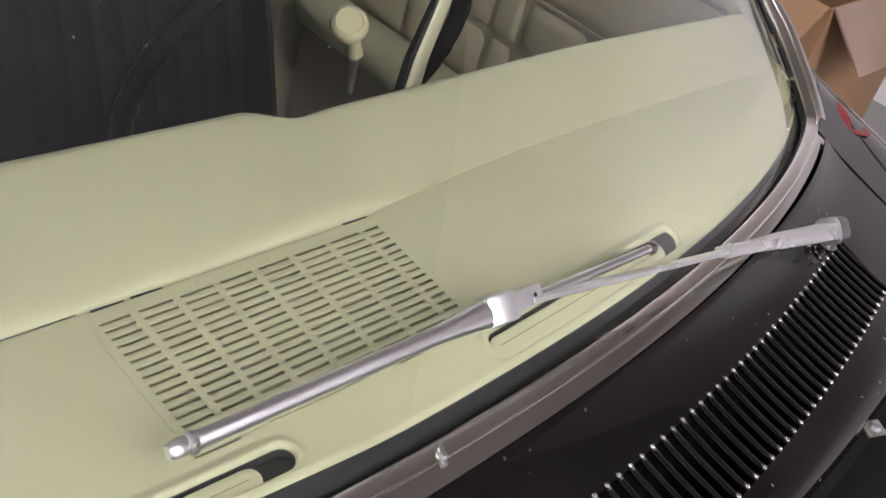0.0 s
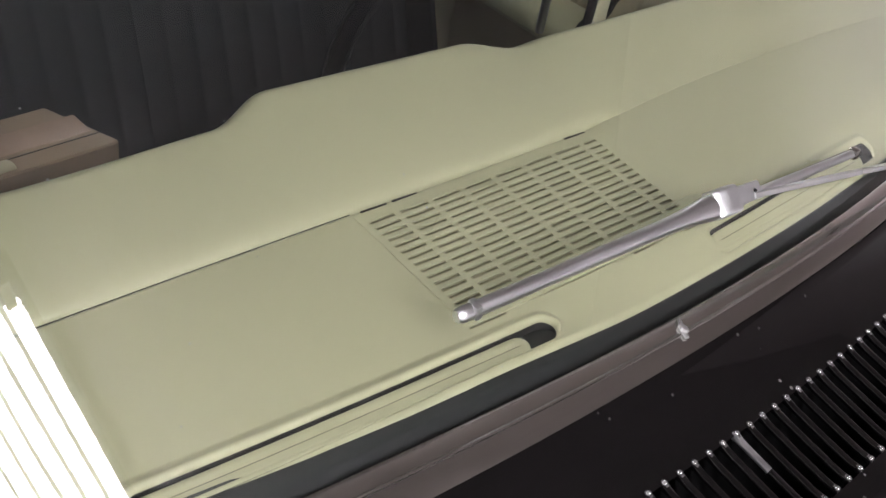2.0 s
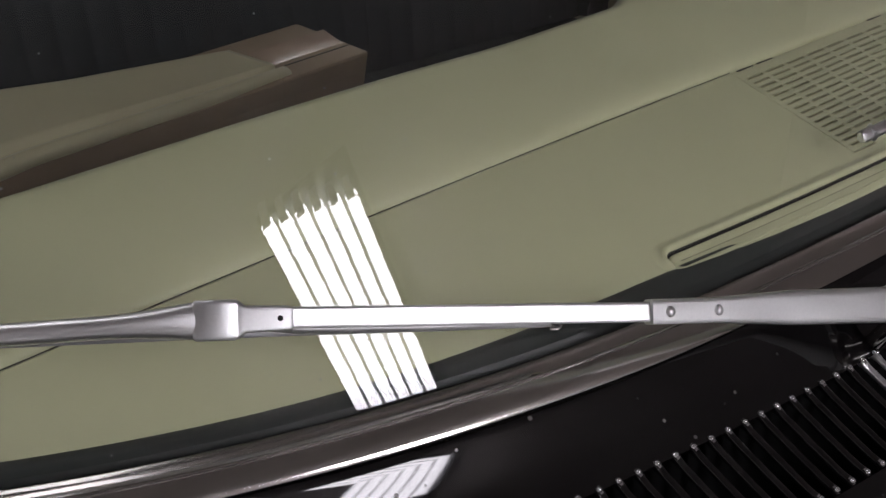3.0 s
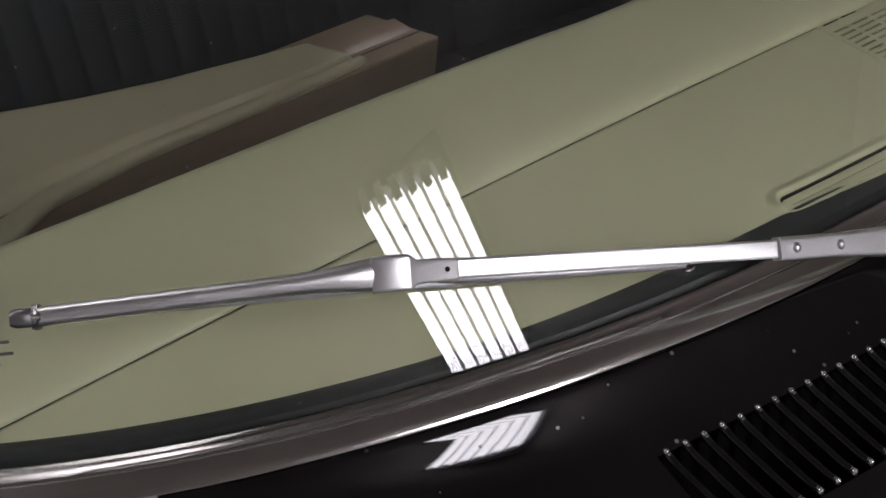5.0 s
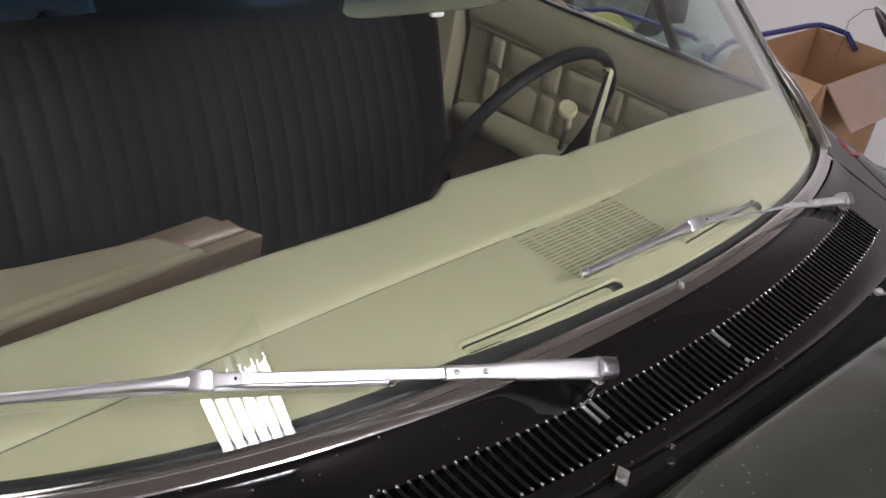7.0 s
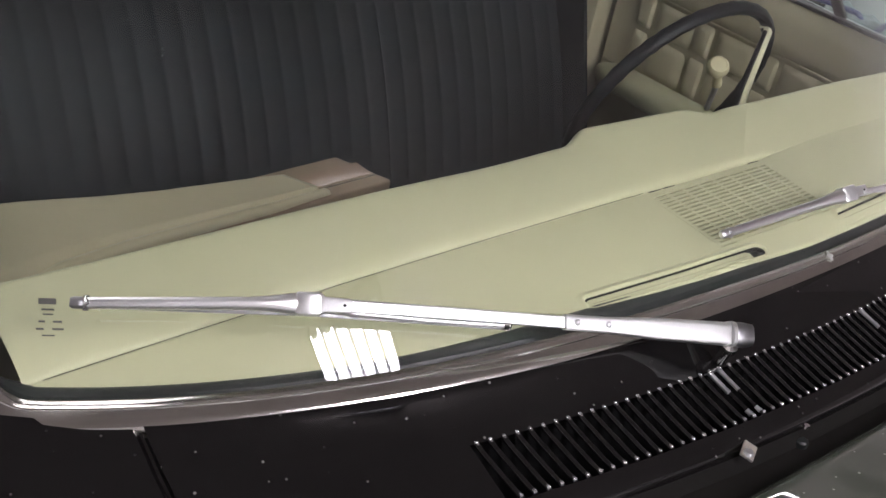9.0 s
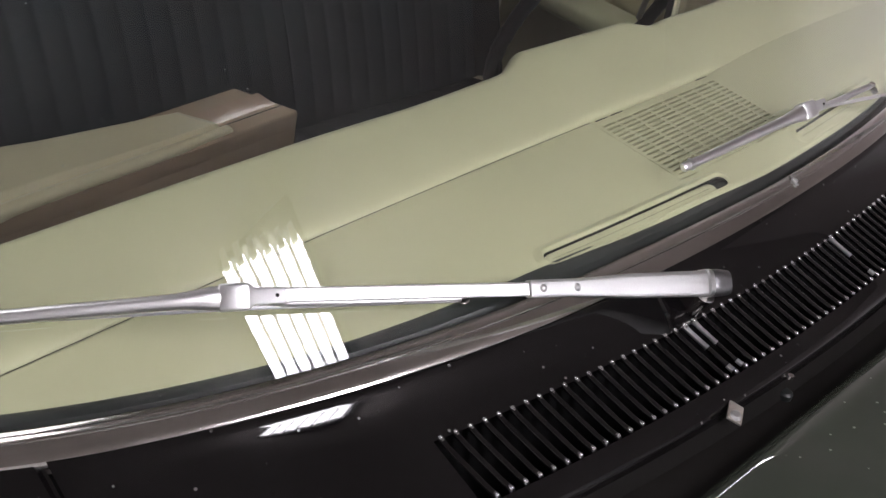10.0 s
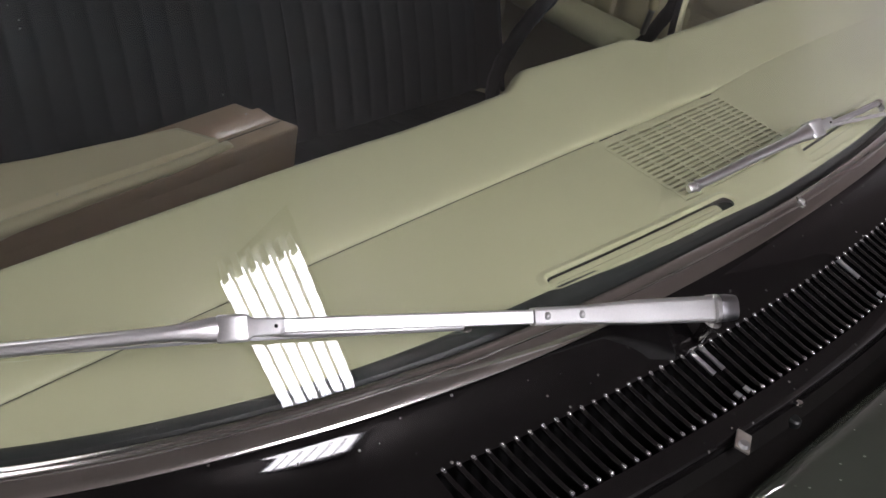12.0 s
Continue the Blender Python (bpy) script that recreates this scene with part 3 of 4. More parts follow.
g = [[bm.verts.new((grille_x(x, y), y, shelf_z(x, y) + 0.0003)) for y in ys] for x in xs]
for i in range(len(xs) - 1):
    for j in range(len(ys) - 1):
        if i % 2 == 1 and j % 2 == 1:
            continue
        bm.faces.new((g[i][j], g[i + 1][j], g[i + 1][j + 1], g[i][j + 1]))
grille = part("speaker_grille", bm, M_DASHPLASTIC, dash, "slotted cream speaker grille", smooth=False)
thick(grille, 0.0012)
bm = sheet(lambda x, y: (x, y, shelf_z(x, y) - 0.0036 - 0.003 * (x - GX0) / (GX1 - GX0)), span(GX0 - 0.003, GX1 + 0.003, 24), span(GY0 - 0.003, GY1 + 0.003, 14))
part("speaker_cavity", bm, mat("speaker_cloth", (0.26, 0.245, 0.150), 0.9, fine=800, bump=0.3), dash)
for x0, x1 in ((-0.112, -0.090), (-0.086, -0.064), (0.078, 0.100)):
    part("seam_slot", block(x1 - x0, 0.0018, 0.003, 0.0004, pose((x0 + x1) / 2, -0.0012, shelf_z((x0 + x1) / 2, 0) - 0.0008, 0, 0, 0)), M_BLACK, dash, "dark gap along the dash seam")
# defroster ducts: a rolled rim, a dark trough and a flat plate in it


def capsule(duct, d, t0=0.0, t1=1.0, n=30, shift=0.0):
    """Points round a duct's middle line at the distance d, from t0 to t1 along it."""
    x0, x1, y0, y1, bow = duct
    mid = lambda t: Vector((x0 + (x1 - x0) * t, y0 + (y1 - y0) * t - bow * 4 * t * (1 - t) + shift))
    ring = []

    def off(g):
        return g * (d - 0.6 * max(0.0, d - 0.0075) * max(0.0, -g.y))
    for side in (1, -1):
        ts = span(t0, t1, n) if side > 0 else span(t1, t0, n)
        for t in ts:
            g = (mid(t + 0.01) - mid(t - 0.01)).normalized()
            ring.append(mid(t) + off(Vector((-g.y, g.x)) * side))
        t = ts[-1]
        g = (mid(t + 0.01) - mid(t - 0.01)).normalized() * side
        for k in range(1, 12):
            a = math.pi / 2 - math.pi * k / 12
            ring.append(mid(t) + off(g * math.cos(a) + Vector((-g.y, g.x)) * math.sin(a)))
    return ring


def duct_rings(duct, rings, t0=0.0, t1=1.0, shift=0.0):
    bm = bmesh.new()
    low = lambda p, z: 0.12 * z if z > 0 and duct_d(p.x, p.y, *duct)[1] < -0.003 else z
    rows = [[bm.verts.new((p.x, p.y, shelf_z(p.x, p.y) + low(p, z))) for p in capsule(duct, d, t0, t1, shift=shift)] for d, z in rings]
    for v in bm.verts:
        edge = dash_front(v.co.x - XC) + 0.0005
        if v.co.y < edge:
            v.co.y = edge
            v.co.z = min(v.co.z, shelf_z(v.co.x, edge) + 0.0008)
    n = len(rows[0])
    for a, b in zip(rows, rows[1:]):
        for k in range(n):
            bm.faces.new((a[k], a[(k + 1) % n], b[(k + 1) % n], b[k]))
    bmesh.ops.recalc_face_normals(bm, faces=bm.faces)
    return bm


for duct in DUCTS:
    part("defroster_rim", duct_rings(duct, [(0.0185, -0.0010), (0.0176, 0.0002), (0.0158, 0.0006), (0.0142, 0.0014), (0.0128, 0.0024), (0.0115, 0.0029), (0.0104, 0.0029), (0.0094, 0.0023), (0.0084, 0.0010), (0.0079, -0.0004)]), M_DASHPLASTIC, dash, "rolled rim of the defroster duct")
    part("defroster_slot", duct_rings(duct, [(0.0080, -0.0004), (0.0076, -0.0075), (0.004, -0.0075), (0.0002, -0.0075)]), M_BLACK, dash, "dark defroster slot")
    part("defroster_plate", duct_rings(duct, [(0.0074, -0.0074), (0.0074, -0.0020), (0.0071, -0.0010), (0.0062, -0.0004), (0.0030, -0.0005), (0.0002, -0.0008)], 0.0, 0.915, -0.0019), M_DASHPLASTIC, dash)

# ---- wipers ----


def wiper(cap, joint, clip, tip, heel, lift, tip_metal, face=(-0.20, -0.69, 0.69)):
    """cap: the arm's pivot; joint: where the arm narrows; clip: the middle of the blade; tip and heel: the blade's ends; face: where the arm's broad side looks."""
    w = new("windshield_wiper")
    w.parent = car
    tagged(w, "bare silver windshield wiper without rubber")
    cap, joint, clip, tip, heel = map(Vector, (cap, joint, clip, tip, heel))
    up = Vector((-0.20, -0.69, 0.69)).normalized()
    d = (joint - cap).normalized()
    face = Vector(face).normalized()
    # pivot housing
    part("pivot_cap", sweep([cap - d * 0.014, cap - d * 0.011, cap, cap + d * 0.010, cap + d * 0.013], [(0.008, 0.007), (0.0115, 0.0105), (0.0125, 0.0115), (0.012, 0.011), (0.010, 0.010)], up, 16, 3.2), M_STEELDARK, w, "dull metal pivot cap")
    part("collar", sweep([cap + d * 0.010, cap + d * 0.0145], [(0.0128, 0.0118)] * 2, up, 16, 3.2), M_STEEL, w)
    part("pivot_shaft", lathe([(0.0, 0.0), (0.006, 0.0), (0.006, 0.016), (0.009, 0.018), (0.009, 0.024), (0.0, 0.026)], aim(cap + d * 0.012 - Vector((0, 0, 0.034)), (0, -0.2, 1))), M_CHROME, w)
    # broad arm, then the narrow strip
    b0 = cap + d * 0.0145
    part("arm_head", sweep([b0, b0 + (joint - b0) * 0.45, joint - d * 0.045, joint], [(0.0115, 0.0075), (0.0105, 0.0065), (0.0075, 0.0045), (0.0072, 0.0045)], face, 16, 6), M_STEEL, w)
    for k in (0.012, 0.046):
        p = joint - d * k + face * 0.0045
        part("rivet", lathe([(0.0, 0.0018), (0.002, 0.0014), (0.0033, 0.0), (0.0036, -0.001)], aim(p, face), 14), M_STEEL, w)
    e = clip + (joint - clip).normalized() * 0.026 + Vector((0, 0, lift))
    part("arm_strip", sweep([joint + d * -0.003, joint + (e - joint) * 0.5 + up * 0.001, e], [(0.0058, 0.002), (0.0056, 0.002), (0.0056, 0.002)], face, 12, 7), M_STEEL, w)
    # clip on the blade
    ax = (tip - heel).normalized()
    c = clip + Vector((0, 0, lift))
    part("clip", sweep([c + ax * 0.012 - up * 0.0022, c + ax * 0.011 - up * 0.002, c - ax * 0.007, c - ax * 0.0085, c - ax * 0.012, c - ax * 0.034, c - ax * 0.036], [(0.0094, 0.0066), (0.0100, 0.0072), (0.0100, 0.0072), (0.0094, 0.0068), (0.0068, 0.0046), (0.0062, 0.0038), (0.005, 0.003)], up, 28, 9), M_STEEL, w)
    part("clip_pin", lathe([(0.0, 0.001), (0.0012, 0.0008), (0.0015, 0.0)], aim(c - ax * 0.029 + up * 0.0042, up), 10), M_BLACK, w)
    # blade bridge: two tapering halves with a channel end
    half = tip - clip
    t0 = c + ax * 0.010
    t1 = clip + half * 0.965
    part("bridge", sweep([t0, t0 + (t1 - t0) * 0.04, t0 + (t1 - t0) * 0.10, t0 + (t1 - t0) * 0.19, t0 + (t1 - t0) * 0.26, t0 + (t1 - t0) * 0.6, t1], [(0.0090, 0.0050), (0.0088, 0.0055), (0.0074, 0.0058), (0.0060, 0.0060), (0.0056, 0.0058), (0.0053, 0.0055), (0.0050, 0.0052)], up, 36, 2.3), M_BLADE, w)
    part("bridge", sweep([c - ax * 0.008, clip - ax * 0.04 + Vector((0, 0, lift * 0.2)), clip + (heel - clip) * 0.6 - up * 0.002, heel], [(0.0050, 0.0045), (0.0042, 0.0040), (0.0036, 0.0036), (0.0032, 0.0032)], up, 12, 2.3), M_BLADE, w)
    part("end_claw", block(0.006, 0.0105, 0.0105, 0.002, Matrix.Translation(clip + half * 0.97) @ ax.to_track_quat("X", "Z").to_matrix().to_4x4()), M_STEEL, w)
    part("end_cap", sweep([tip - ax * 0.006, tip - ax * 0.003, tip + ax * 0.004, tip + ax * 0.007], [(0.0035, 0.0035), (0.0050, 0.0048), (0.0050, 0.0048), (0.0036, 0.0034)], up, 14, 3), tip_metal, w, "open channel end of the blade")
    part("end_claw", block(0.008, 0.008, 0.009, 0.002, Matrix.Translation(heel) @ ax.to_track_quat("X", "Z").to_matrix().to_4x4()), M_CHROME, w)
    part("backing_strip", sweep([heel - up * 0.008, clip - up * 0.003, tip - up * 0.007], [(0.0036, 0.0014)] * 3, up, 8, 5), M_STEELDARK, w)
    return w


wiper((-0.241, -0.254, 0.980), (-0.430, -0.187, 1.007), (-0.648, -0.092, 1.018), (-0.819, -0.014, 1.024), (-0.473, -0.158, 0.996), 0.008, M_STEELDARK)
wiper((0.528, -0.172, 0.958), (0.330, -0.163, 0.992), (0.085, -0.144, 1.010), (-0.137, -0.136, 1.005), (0.257, -0.140, 1.004), 0.006, M_BLADE, (0.05, 0.55, 0.83))

# ---- cabin ----
seat = new("bench_seat")
seat.parent = car
tagged(seat, "black pleated vinyl bench seat")
PL = 0.046


def pleat(x):
    k = abs(math.sin(math.pi * x / PL))
    return 0.0032 * k ** 0.5


def back_point(x, t):
    # t: 0 at the cushion, 1 at the crest, 2 behind
    pl = pleat(x) * (1 if t < 1.3 else 0.3)
    if t <= 1:
        y = 0.80 + 0.19 * t - 0.02 * math.sin(math.pi * t)
        z = 0.46 + 0.425 * t
        r = smooth(0.85, 1.0, t)
        return (x, y - pl * (1 - r * 0.4) + 0.02 * r, z + 0.010 * r + pl * r)
    a = (t - 1) * math.pi
    return (x, 1.01 + 0.055 * (1 - math.cos(a)), 0.895 + 0.022 * math.sin(a) + pl * 0.8 * math.sin(a) - 0.25 * max(0, t - 1.5))


part("backrest", sheet(back_point, span(-0.88, 0.63, 400), span(0, 1, 26) + span(1.08, 2, 12)), M_SEAT, seat)


def cushion_point(x, t):
    pl = pleat(x)
    if t <= 1:
        return (x, 0.36 + 0.46 * t, 0.47 - 0.025 * t + 0.03 * math.sin(math.pi * t) + pl)
    return (x, 0.36 - 0.02 * math.sin(math.pi * (t - 1)), 0.47 - 0.2 * (t - 1))


part("cushion", sheet(cushion_point, span(-0.88, 0.63, 400), [2, 1.6, 1.2, 1.05, 0] + span(0.05, 0.99, 14)), M_SEAT, seat)
for x in (-0.88, 0.63):
    part("side_panel", block(0.012, 0.25, 0.5, 0.005, pose(x, 0.93, 0.68, -20)), M_SEAT, seat)

# driver's door, with quilted panel
for side in (1, -1):
    door = new("door")
    door.parent = car
    tagged(door, "cream vinyl door with quilted trim panel")
    X = XC + side * 0.845

    def D(x, y, z, side=side):
        return (XC + side * x, y, z)

    def door_point(y, t, side=side):
        # t: 0 belt outside, then over the roll and down
        prof = [(0.900, 0.985), (0.885, 1.012), (0.870, 1.022), (0.853, 1.008), (0.847, 0.985), (0.846, 0.945), (0.850, 0.925), (0.858, 0.915), (0.862, 0.90), (0.862, 0.70), (0.858, 0.66), (0.862, 0.62), (0.862, 0.30)]
        x, z = prof[int(t)]
        return (XC + side * x, y, z - 0.056 - 0.03 * (y - 0.2) * 0.5)
    bm = sheet(door_point, span(0.10, 0.93, 30), [float(i) for i in range(13)])
    bmesh.ops.recalc_face_normals(bm, faces=bm.faces)
    part("door_panel", bm, M_DOORVINYL, door)
    # raised pads in two rows, broad and narrow in turn
    pads = []
    y = 0.16
    k = 0
    while y < 0.86:
        wd = 0.115 if k % 2 == 0 else 0.045
        for z0, z1 in ((0.775, 0.852), (0.675, 0.767)):
            pads.append((y, y + wd, z0, z1))
        y += wd + 0.008
        k += 1
    for y0, y1, z0, z1 in pads:
        def pad_pt(a, b, y0=y0, y1=y1, z0=z0, z1=z1, side=side):
            ea = (1 - abs(2 * a - 1) ** 4) ** 0.5
            eb = (1 - abs(2 * b - 1) ** 4) ** 0.5
            yy = y0 + (y1 - y0) * a
            return (XC + side * (0.864 - 0.013 * ea * eb), yy, z0 + (z1 - z0) * b - 0.015 * (yy - 0.2))
        bm = sheet(pad_pt, span(0, 1, 9), span(0, 1, 9))
        bmesh.ops.recalc_face_normals(bm, faces=bm.faces)
        part("quilted_pad", bm, M_DOORVINYL, door)
    for z in (0.860, 0.666, 0.654):
        part("piping", sweep([D(0.857, 0.11, z), D(0.857, 0.92, z - 0.012)], [0.003, 0.003], n=6), M_DOORVINYL, door)
    part("armrest", sweep([D(0.825, 0.36, 0.655), D(0.815, 0.40, 0.66), D(0.810, 0.60, 0.655), D(0.815, 0.84, 0.645), D(0.83, 0.88, 0.64)], [(0.03, 0.02), (0.045, 0.028), (0.05, 0.03), (0.045, 0.028), (0.03, 0.02)], n=14, flat=3), M_DASH, door, "cream padded armrest")
    # window glass and the dark vent post
    gl = part("side_window", sheet(lambda y, v, side=side: (XC + side * (0.885 - 0.17 * v), y + 0.37 * v * (1 - (y - 0.1) / 0.9), 0.975 + 0.40 * v), span(0.10, 0.93, 12), span(0, 1, 8)), M_SIDEGLASS, door, "clear side window glass")
    thick(gl, 0.004, rim=False)
    gl.visible_shadow = False
    part("vent_post", sweep([D(0.882, 0.375, 0.97), D(0.80, 0.50, 1.19), D(0.72, 0.60, 1.36)], [(0.011, 0.008)] * 3, up=(1, 0, 0), n=8, flat=4), M_RUBBER, door, "black vent window post")
    part("belt_strip", sweep([D(0.872, 0.10, 0.973), D(0.872, 0.93, 0.961)], [(0.008, 0.005)] * 2, n=8, flat=4), M_RUBBER, door)
    # jamb behind the door
    part("door_jamb", block(0.08, 0.16, 0.95, 0.01, pose(XC + side * 0.86, 1.03, 0.72)), M_DOORVINYL, car)
    # windshield pillar, inside and out
    so = SIDE + (0.016 if side < 0 else 0)
    pl = [on_glass(side * (so + 0.008), h) + Vector((side * 0.006, 0.014, -0.004)) for h in span(0.05, TOP, 14)]
    part("windshield_pillar", sweep(pl, [(0.010, 0.012)] * 14, up=(side, 0, 0.3), n=12, flat=3), M_RUBBER, car, "black windshield pillar")
    pl = [on_glass(side * (so - 0.002), h) + Vector((side * -0.004, 0.026, -0.01)) for h in span(0.02, TOP, 14)]
    part("pillar_cover", sweep(pl, [(0.012, 0.010)] * 14, up=(side, 0, 0.3), n=10, flat=3), M_PILLAR, car)

# roof, headliner, rear shelf
def roof_point(u, v):
    w = 0.72 - 0.05 * v
    return (XC + u * w, 0.215 + base_y(0.7 * u) + 0.18 + 1.75 * v, 1.372 - 0.05 * u * u + 0.05 * math.sin(math.pi * min(1, v * 1.1)) - 0.10 * v * v)


bm = sheet(roof_point, span(-1, 1, 30), span(0, 1, 20))
thick(part("roof", bm, M_PAINT, car, "black car roof"), 0.002, 1)
bm = sheet(lambda u, v: tuple(Vector(roof_point(u * 0.985, 0.012 + v * 0.97)) - Vector((0, 0, 0.02))), span(-1, 1, 30), span(0, 1, 20))
thick(part("headliner", bm, M_HEAD, car, "cream cloth headliner"), 0.004)
part("parcel_shelf", block(1.5, 0.5, 0.02, 0.004, pose(XC, 2.25, 0.92)), M_CARPET, car)
part("rear_seat_back", block(1.5, 0.16, 0.5, 0.05, pose(XC, 1.95, 0.70, -15), 4), M_SEAT, car)
part("cabin_floor", block(1.7, 2.2, 0.02, 0, pose(XC, 1.05, 0.25)), M_CARPET, car)
part("firewall", block(1.66, 0.02, 0.62, 0, pose(XC, 0.02, 0.58)), M_BLACK, car)
for side in (-1, 1):
    part("rear_quarter", block(0.06, 1.4, 0.72, 0.02, pose(XC + side * 0.87, 1.8, 0.62)), M_DOORVINYL, car)
part("rear_bulkhead", block(1.7, 0.04, 0.68, 0.01, pose(XC, 2.5, 0.58)), M_DOORVINYL, car)

# steering wheel
sw = new("steering_wheel")
sw.parent = car
tagged(sw, "black steering wheel with cream spokes")
WC = Vector((0.296, 0.315, 0.893))
wn_ = Vector((0, 0.946, 0.325)).normalized()
ex_, ey_ = Vector((1, 0, 0)), Vector((0, -0.325, 0.946)).normalized()
WM = aim(WC, wn_)
R_W = 0.2007
bm = bmesh.new()
rings = []
N = 96
for i in range(N):
    a = 2 * math.pi * i / N
    ring = []
    grip = 0.0105 + 0.0009 * math.cos(a * 40)
    for k in range(10):
        b = 2 * math.pi * k / 10
        ring.append(bm.verts.new(WM @ Vector(((R_W + grip * math.cos(b)) * math.cos(a), (R_W + grip * math.cos(b)) * math.sin(a), grip * 1.1 * math.sin(b)))))
    rings.append(ring)
for i in range(N):
    for k in range(10):
        bm.faces.new((rings[i][k], rings[(i + 1) % N][k], rings[(i + 1) % N][(k + 1) % 10], rings[i][(k + 1) % 10]))
bmesh.ops.recalc_face_normals(bm, faces=bm.faces)
part("rim", bm, M_WHEELRIM, sw, "black wrapped steering wheel rim")
HUB = WC - wn_ * 0.15
for th in (0.66, 0.66 + math.pi):
    p1 = WC + (R_W - 0.006) * (math.sin(th) * ex_ + math.cos(th) * ey_)
    part("spoke", sweep([HUB, HUB + (p1 - HUB) * 0.55, p1 - wn_ * 0.012, p1], [(0.020, 0.006), (0.015, 0.006), (0.012, 0.006), (0.010, 0.005)], up=wn_, n=12, flat=4), M_CREAM, sw, "cream painted spoke")
    part("spoke_inlay", sweep([HUB - ex_ * 0.017 - wn_ * 0.004, HUB + (p1 - HUB) * 0.55 - ex_ * 0.016 - wn_ * 0.004, p1 - wn_ * 0.015 - ex_ * 0.009], [(0.009, 0.005), (0.009, 0.005), (0.006, 0.004)], up=wn_, n=10, flat=4), M_WHEELRIM, sw, "black spoke inlay")
part("hub", lathe([(0.0, -0.015), (0.03, -0.016), (0.045, -0.025), (0.05, -0.05), (0.035, -0.08), (0.03, -0.26)], WM @ pose(0, 0, -0.09)), M_CREAM, sw)
# column shifter
sh = new("gear_lever")
sh.parent = car
tagged(sh, "column gear lever with ivory knob")
K = Vector((0.238, 0.202, 1.013))
part("knob", lathe([(0.0, -0.010), (0.010, -0.010), (0.016, -0.006), (0.0175, 0.0), (0.016, 0.006), (0.0125, 0.009), (0.0115, 0.008), (0.0, 0.0095)], aim(K, (-0.45, -0.45, 0.75))), M_BAKELITE, sh, "ivory round knob")
part("ferrule", sweep([K - Vector((-0.006, 0.0, 0.008)), K - Vector((-0.018, -0.004, 0.034))], [0.0062, 0.0078], up=(0, 1, 0), n=12), M_BAKELITE, sh)
part("rod", sweep([K - Vector((-0.018, -0.004, 0.034)), K - Vector((-0.036, -0.02, 0.085))], [0.0045, 0.0045], up=(0, 1, 0), n=10), M_STEELDARK, sh)
part("column_cover", lathe([(0.0, 0.0), (0.02, 0.0), (0.03, 0.01), (0.036, 0.04), (0.036, 0.3)], aim((0.285, 0.19, 0.845), (0, -0.8, -0.6))), M_STEELDARK, sh)

# mirror
mi = new("rearview_mirror")
mi.parent = car
tagged(mi, "tilted rear-view mirror on a chrome stem")
MM = pose(-0.140, 0.176, 1.252, 8, 2, -4)
part("housing", sweep([MM @ Vector((-0.008, -0.009, 0)), MM @ Vector((-0.008, -0.006, 0)), MM @ Vector((-0.008, 0.006, 0)), MM @ Vector((-0.008, 0.008, 0))], [(0.128, 0.022), (0.138, 0.029), (0.138, 0.030), (0.136, 0.028)], n=40, flat=5), mat("grey_housing", (0.30, 0.31, 0.28), 0.22, 0.85, vary=0.15, scale=12), mi, "grey mirror housing")
part("mirror_glass", sweep([MM @ Vector((-0.008, 0.0082, 0)), MM @ Vector((-0.008, 0.0100, 0))], [(0.132, 0.025), (0.132, 0.025)], n=40, flat=5), M_MIRROR, mi)
part("lever", block(0.022, 0.008, 0.008, 0.003, MM @ pose(0.012, 0.0, -0.034)), M_WHITE, mi)
part("stem", sweep([MM @ Vector((0.02, -0.006, 0.0)), MM @ Vector((0.022, -0.012, 0.035)), (-0.118, 0.185, 1.33), (-0.112, 0.225, 1.372)], [0.007, 0.007, 0.006, 0.008], up=(1, 0, 0), n=10), M_CHROME, mi)

# ---- loose things in the cabin ----
BOXR = 5.5
bx = thing("cardboard_box", "closed brown cardboard box with clear tape on the black seat", "cardboard box", at=(-0.357, 0.682, 0.465))
bx.rotation_euler = (0, 0, radians(BOXR))
bm = block(0.74, 0.118, 0.141, 0.004, pose(0, 0, 0.0705))
for v in bm.verts:
    if v.co.x > 0 and v.co.y > 0:
        v.co.x -= 0.04
part("carton", bm, M_CARD2, bx)
part("side_flap", block(0.735, 0.0016, 0.030, 0.0006, pose(-0.001, -0.0598, 0.1245, 3)), M_CARD2, bx, "folded edge of the carton lid")
part("tape", block(0.70, 0.045, 0.002, 0.0006, pose(0, 0.0, 0.1415)), M_TAPE, bx, "clear packing tape")
part("flap_seam", block(0.738, 0.0015, 0.001, 0, pose(0, -0.03, 0.1412)), M_BLACK, bx)

pn = thing("vinyl_panel", "cream vinyl trim panel with rolled edge, lying on the cardboard box", "trim panel")
front = [(-0.745, 0.50), (-0.687, 0.553), (-0.62, 0.592), (-0.50, 0.615), (-0.37, 0.629), (-0.24, 0.643), (-0.124, 0.660)]
back = [(-0.92, 0.83), (-0.78, 0.810), (-0.62, 0.788), (-0.50, 0.760), (-0.40, 0.745), (-0.28, 0.738), (-0.172, 0.733)]


def ease(pts, s):
    k = s * (len(pts) - 1)
    i = min(int(k), len(pts) - 2)
    f = k - i
    return Vector(pts[i]) * (1 - f) + Vector(pts[i + 1]) * f


def panel_pt(s, v):
    f, b = ease(front, s), ease(back, s)
    zt = 0.612 + 0.006 * math.sin(3 * s)
    if v < 0:
        a = -v * math.pi
        d = (f - b).normalized()
        q = f + d * 0.010 * math.sin(a)
        return (q.x, q.y, zt - 0.008 + 0.010 * math.cos(a))
    q = f + (b - f) * v
    return (q.x, q.y, zt + 0.002 - 0.012 * smooth(0.06, 0.13, v) + 0.011 * smooth(0.14, 0.24, v))


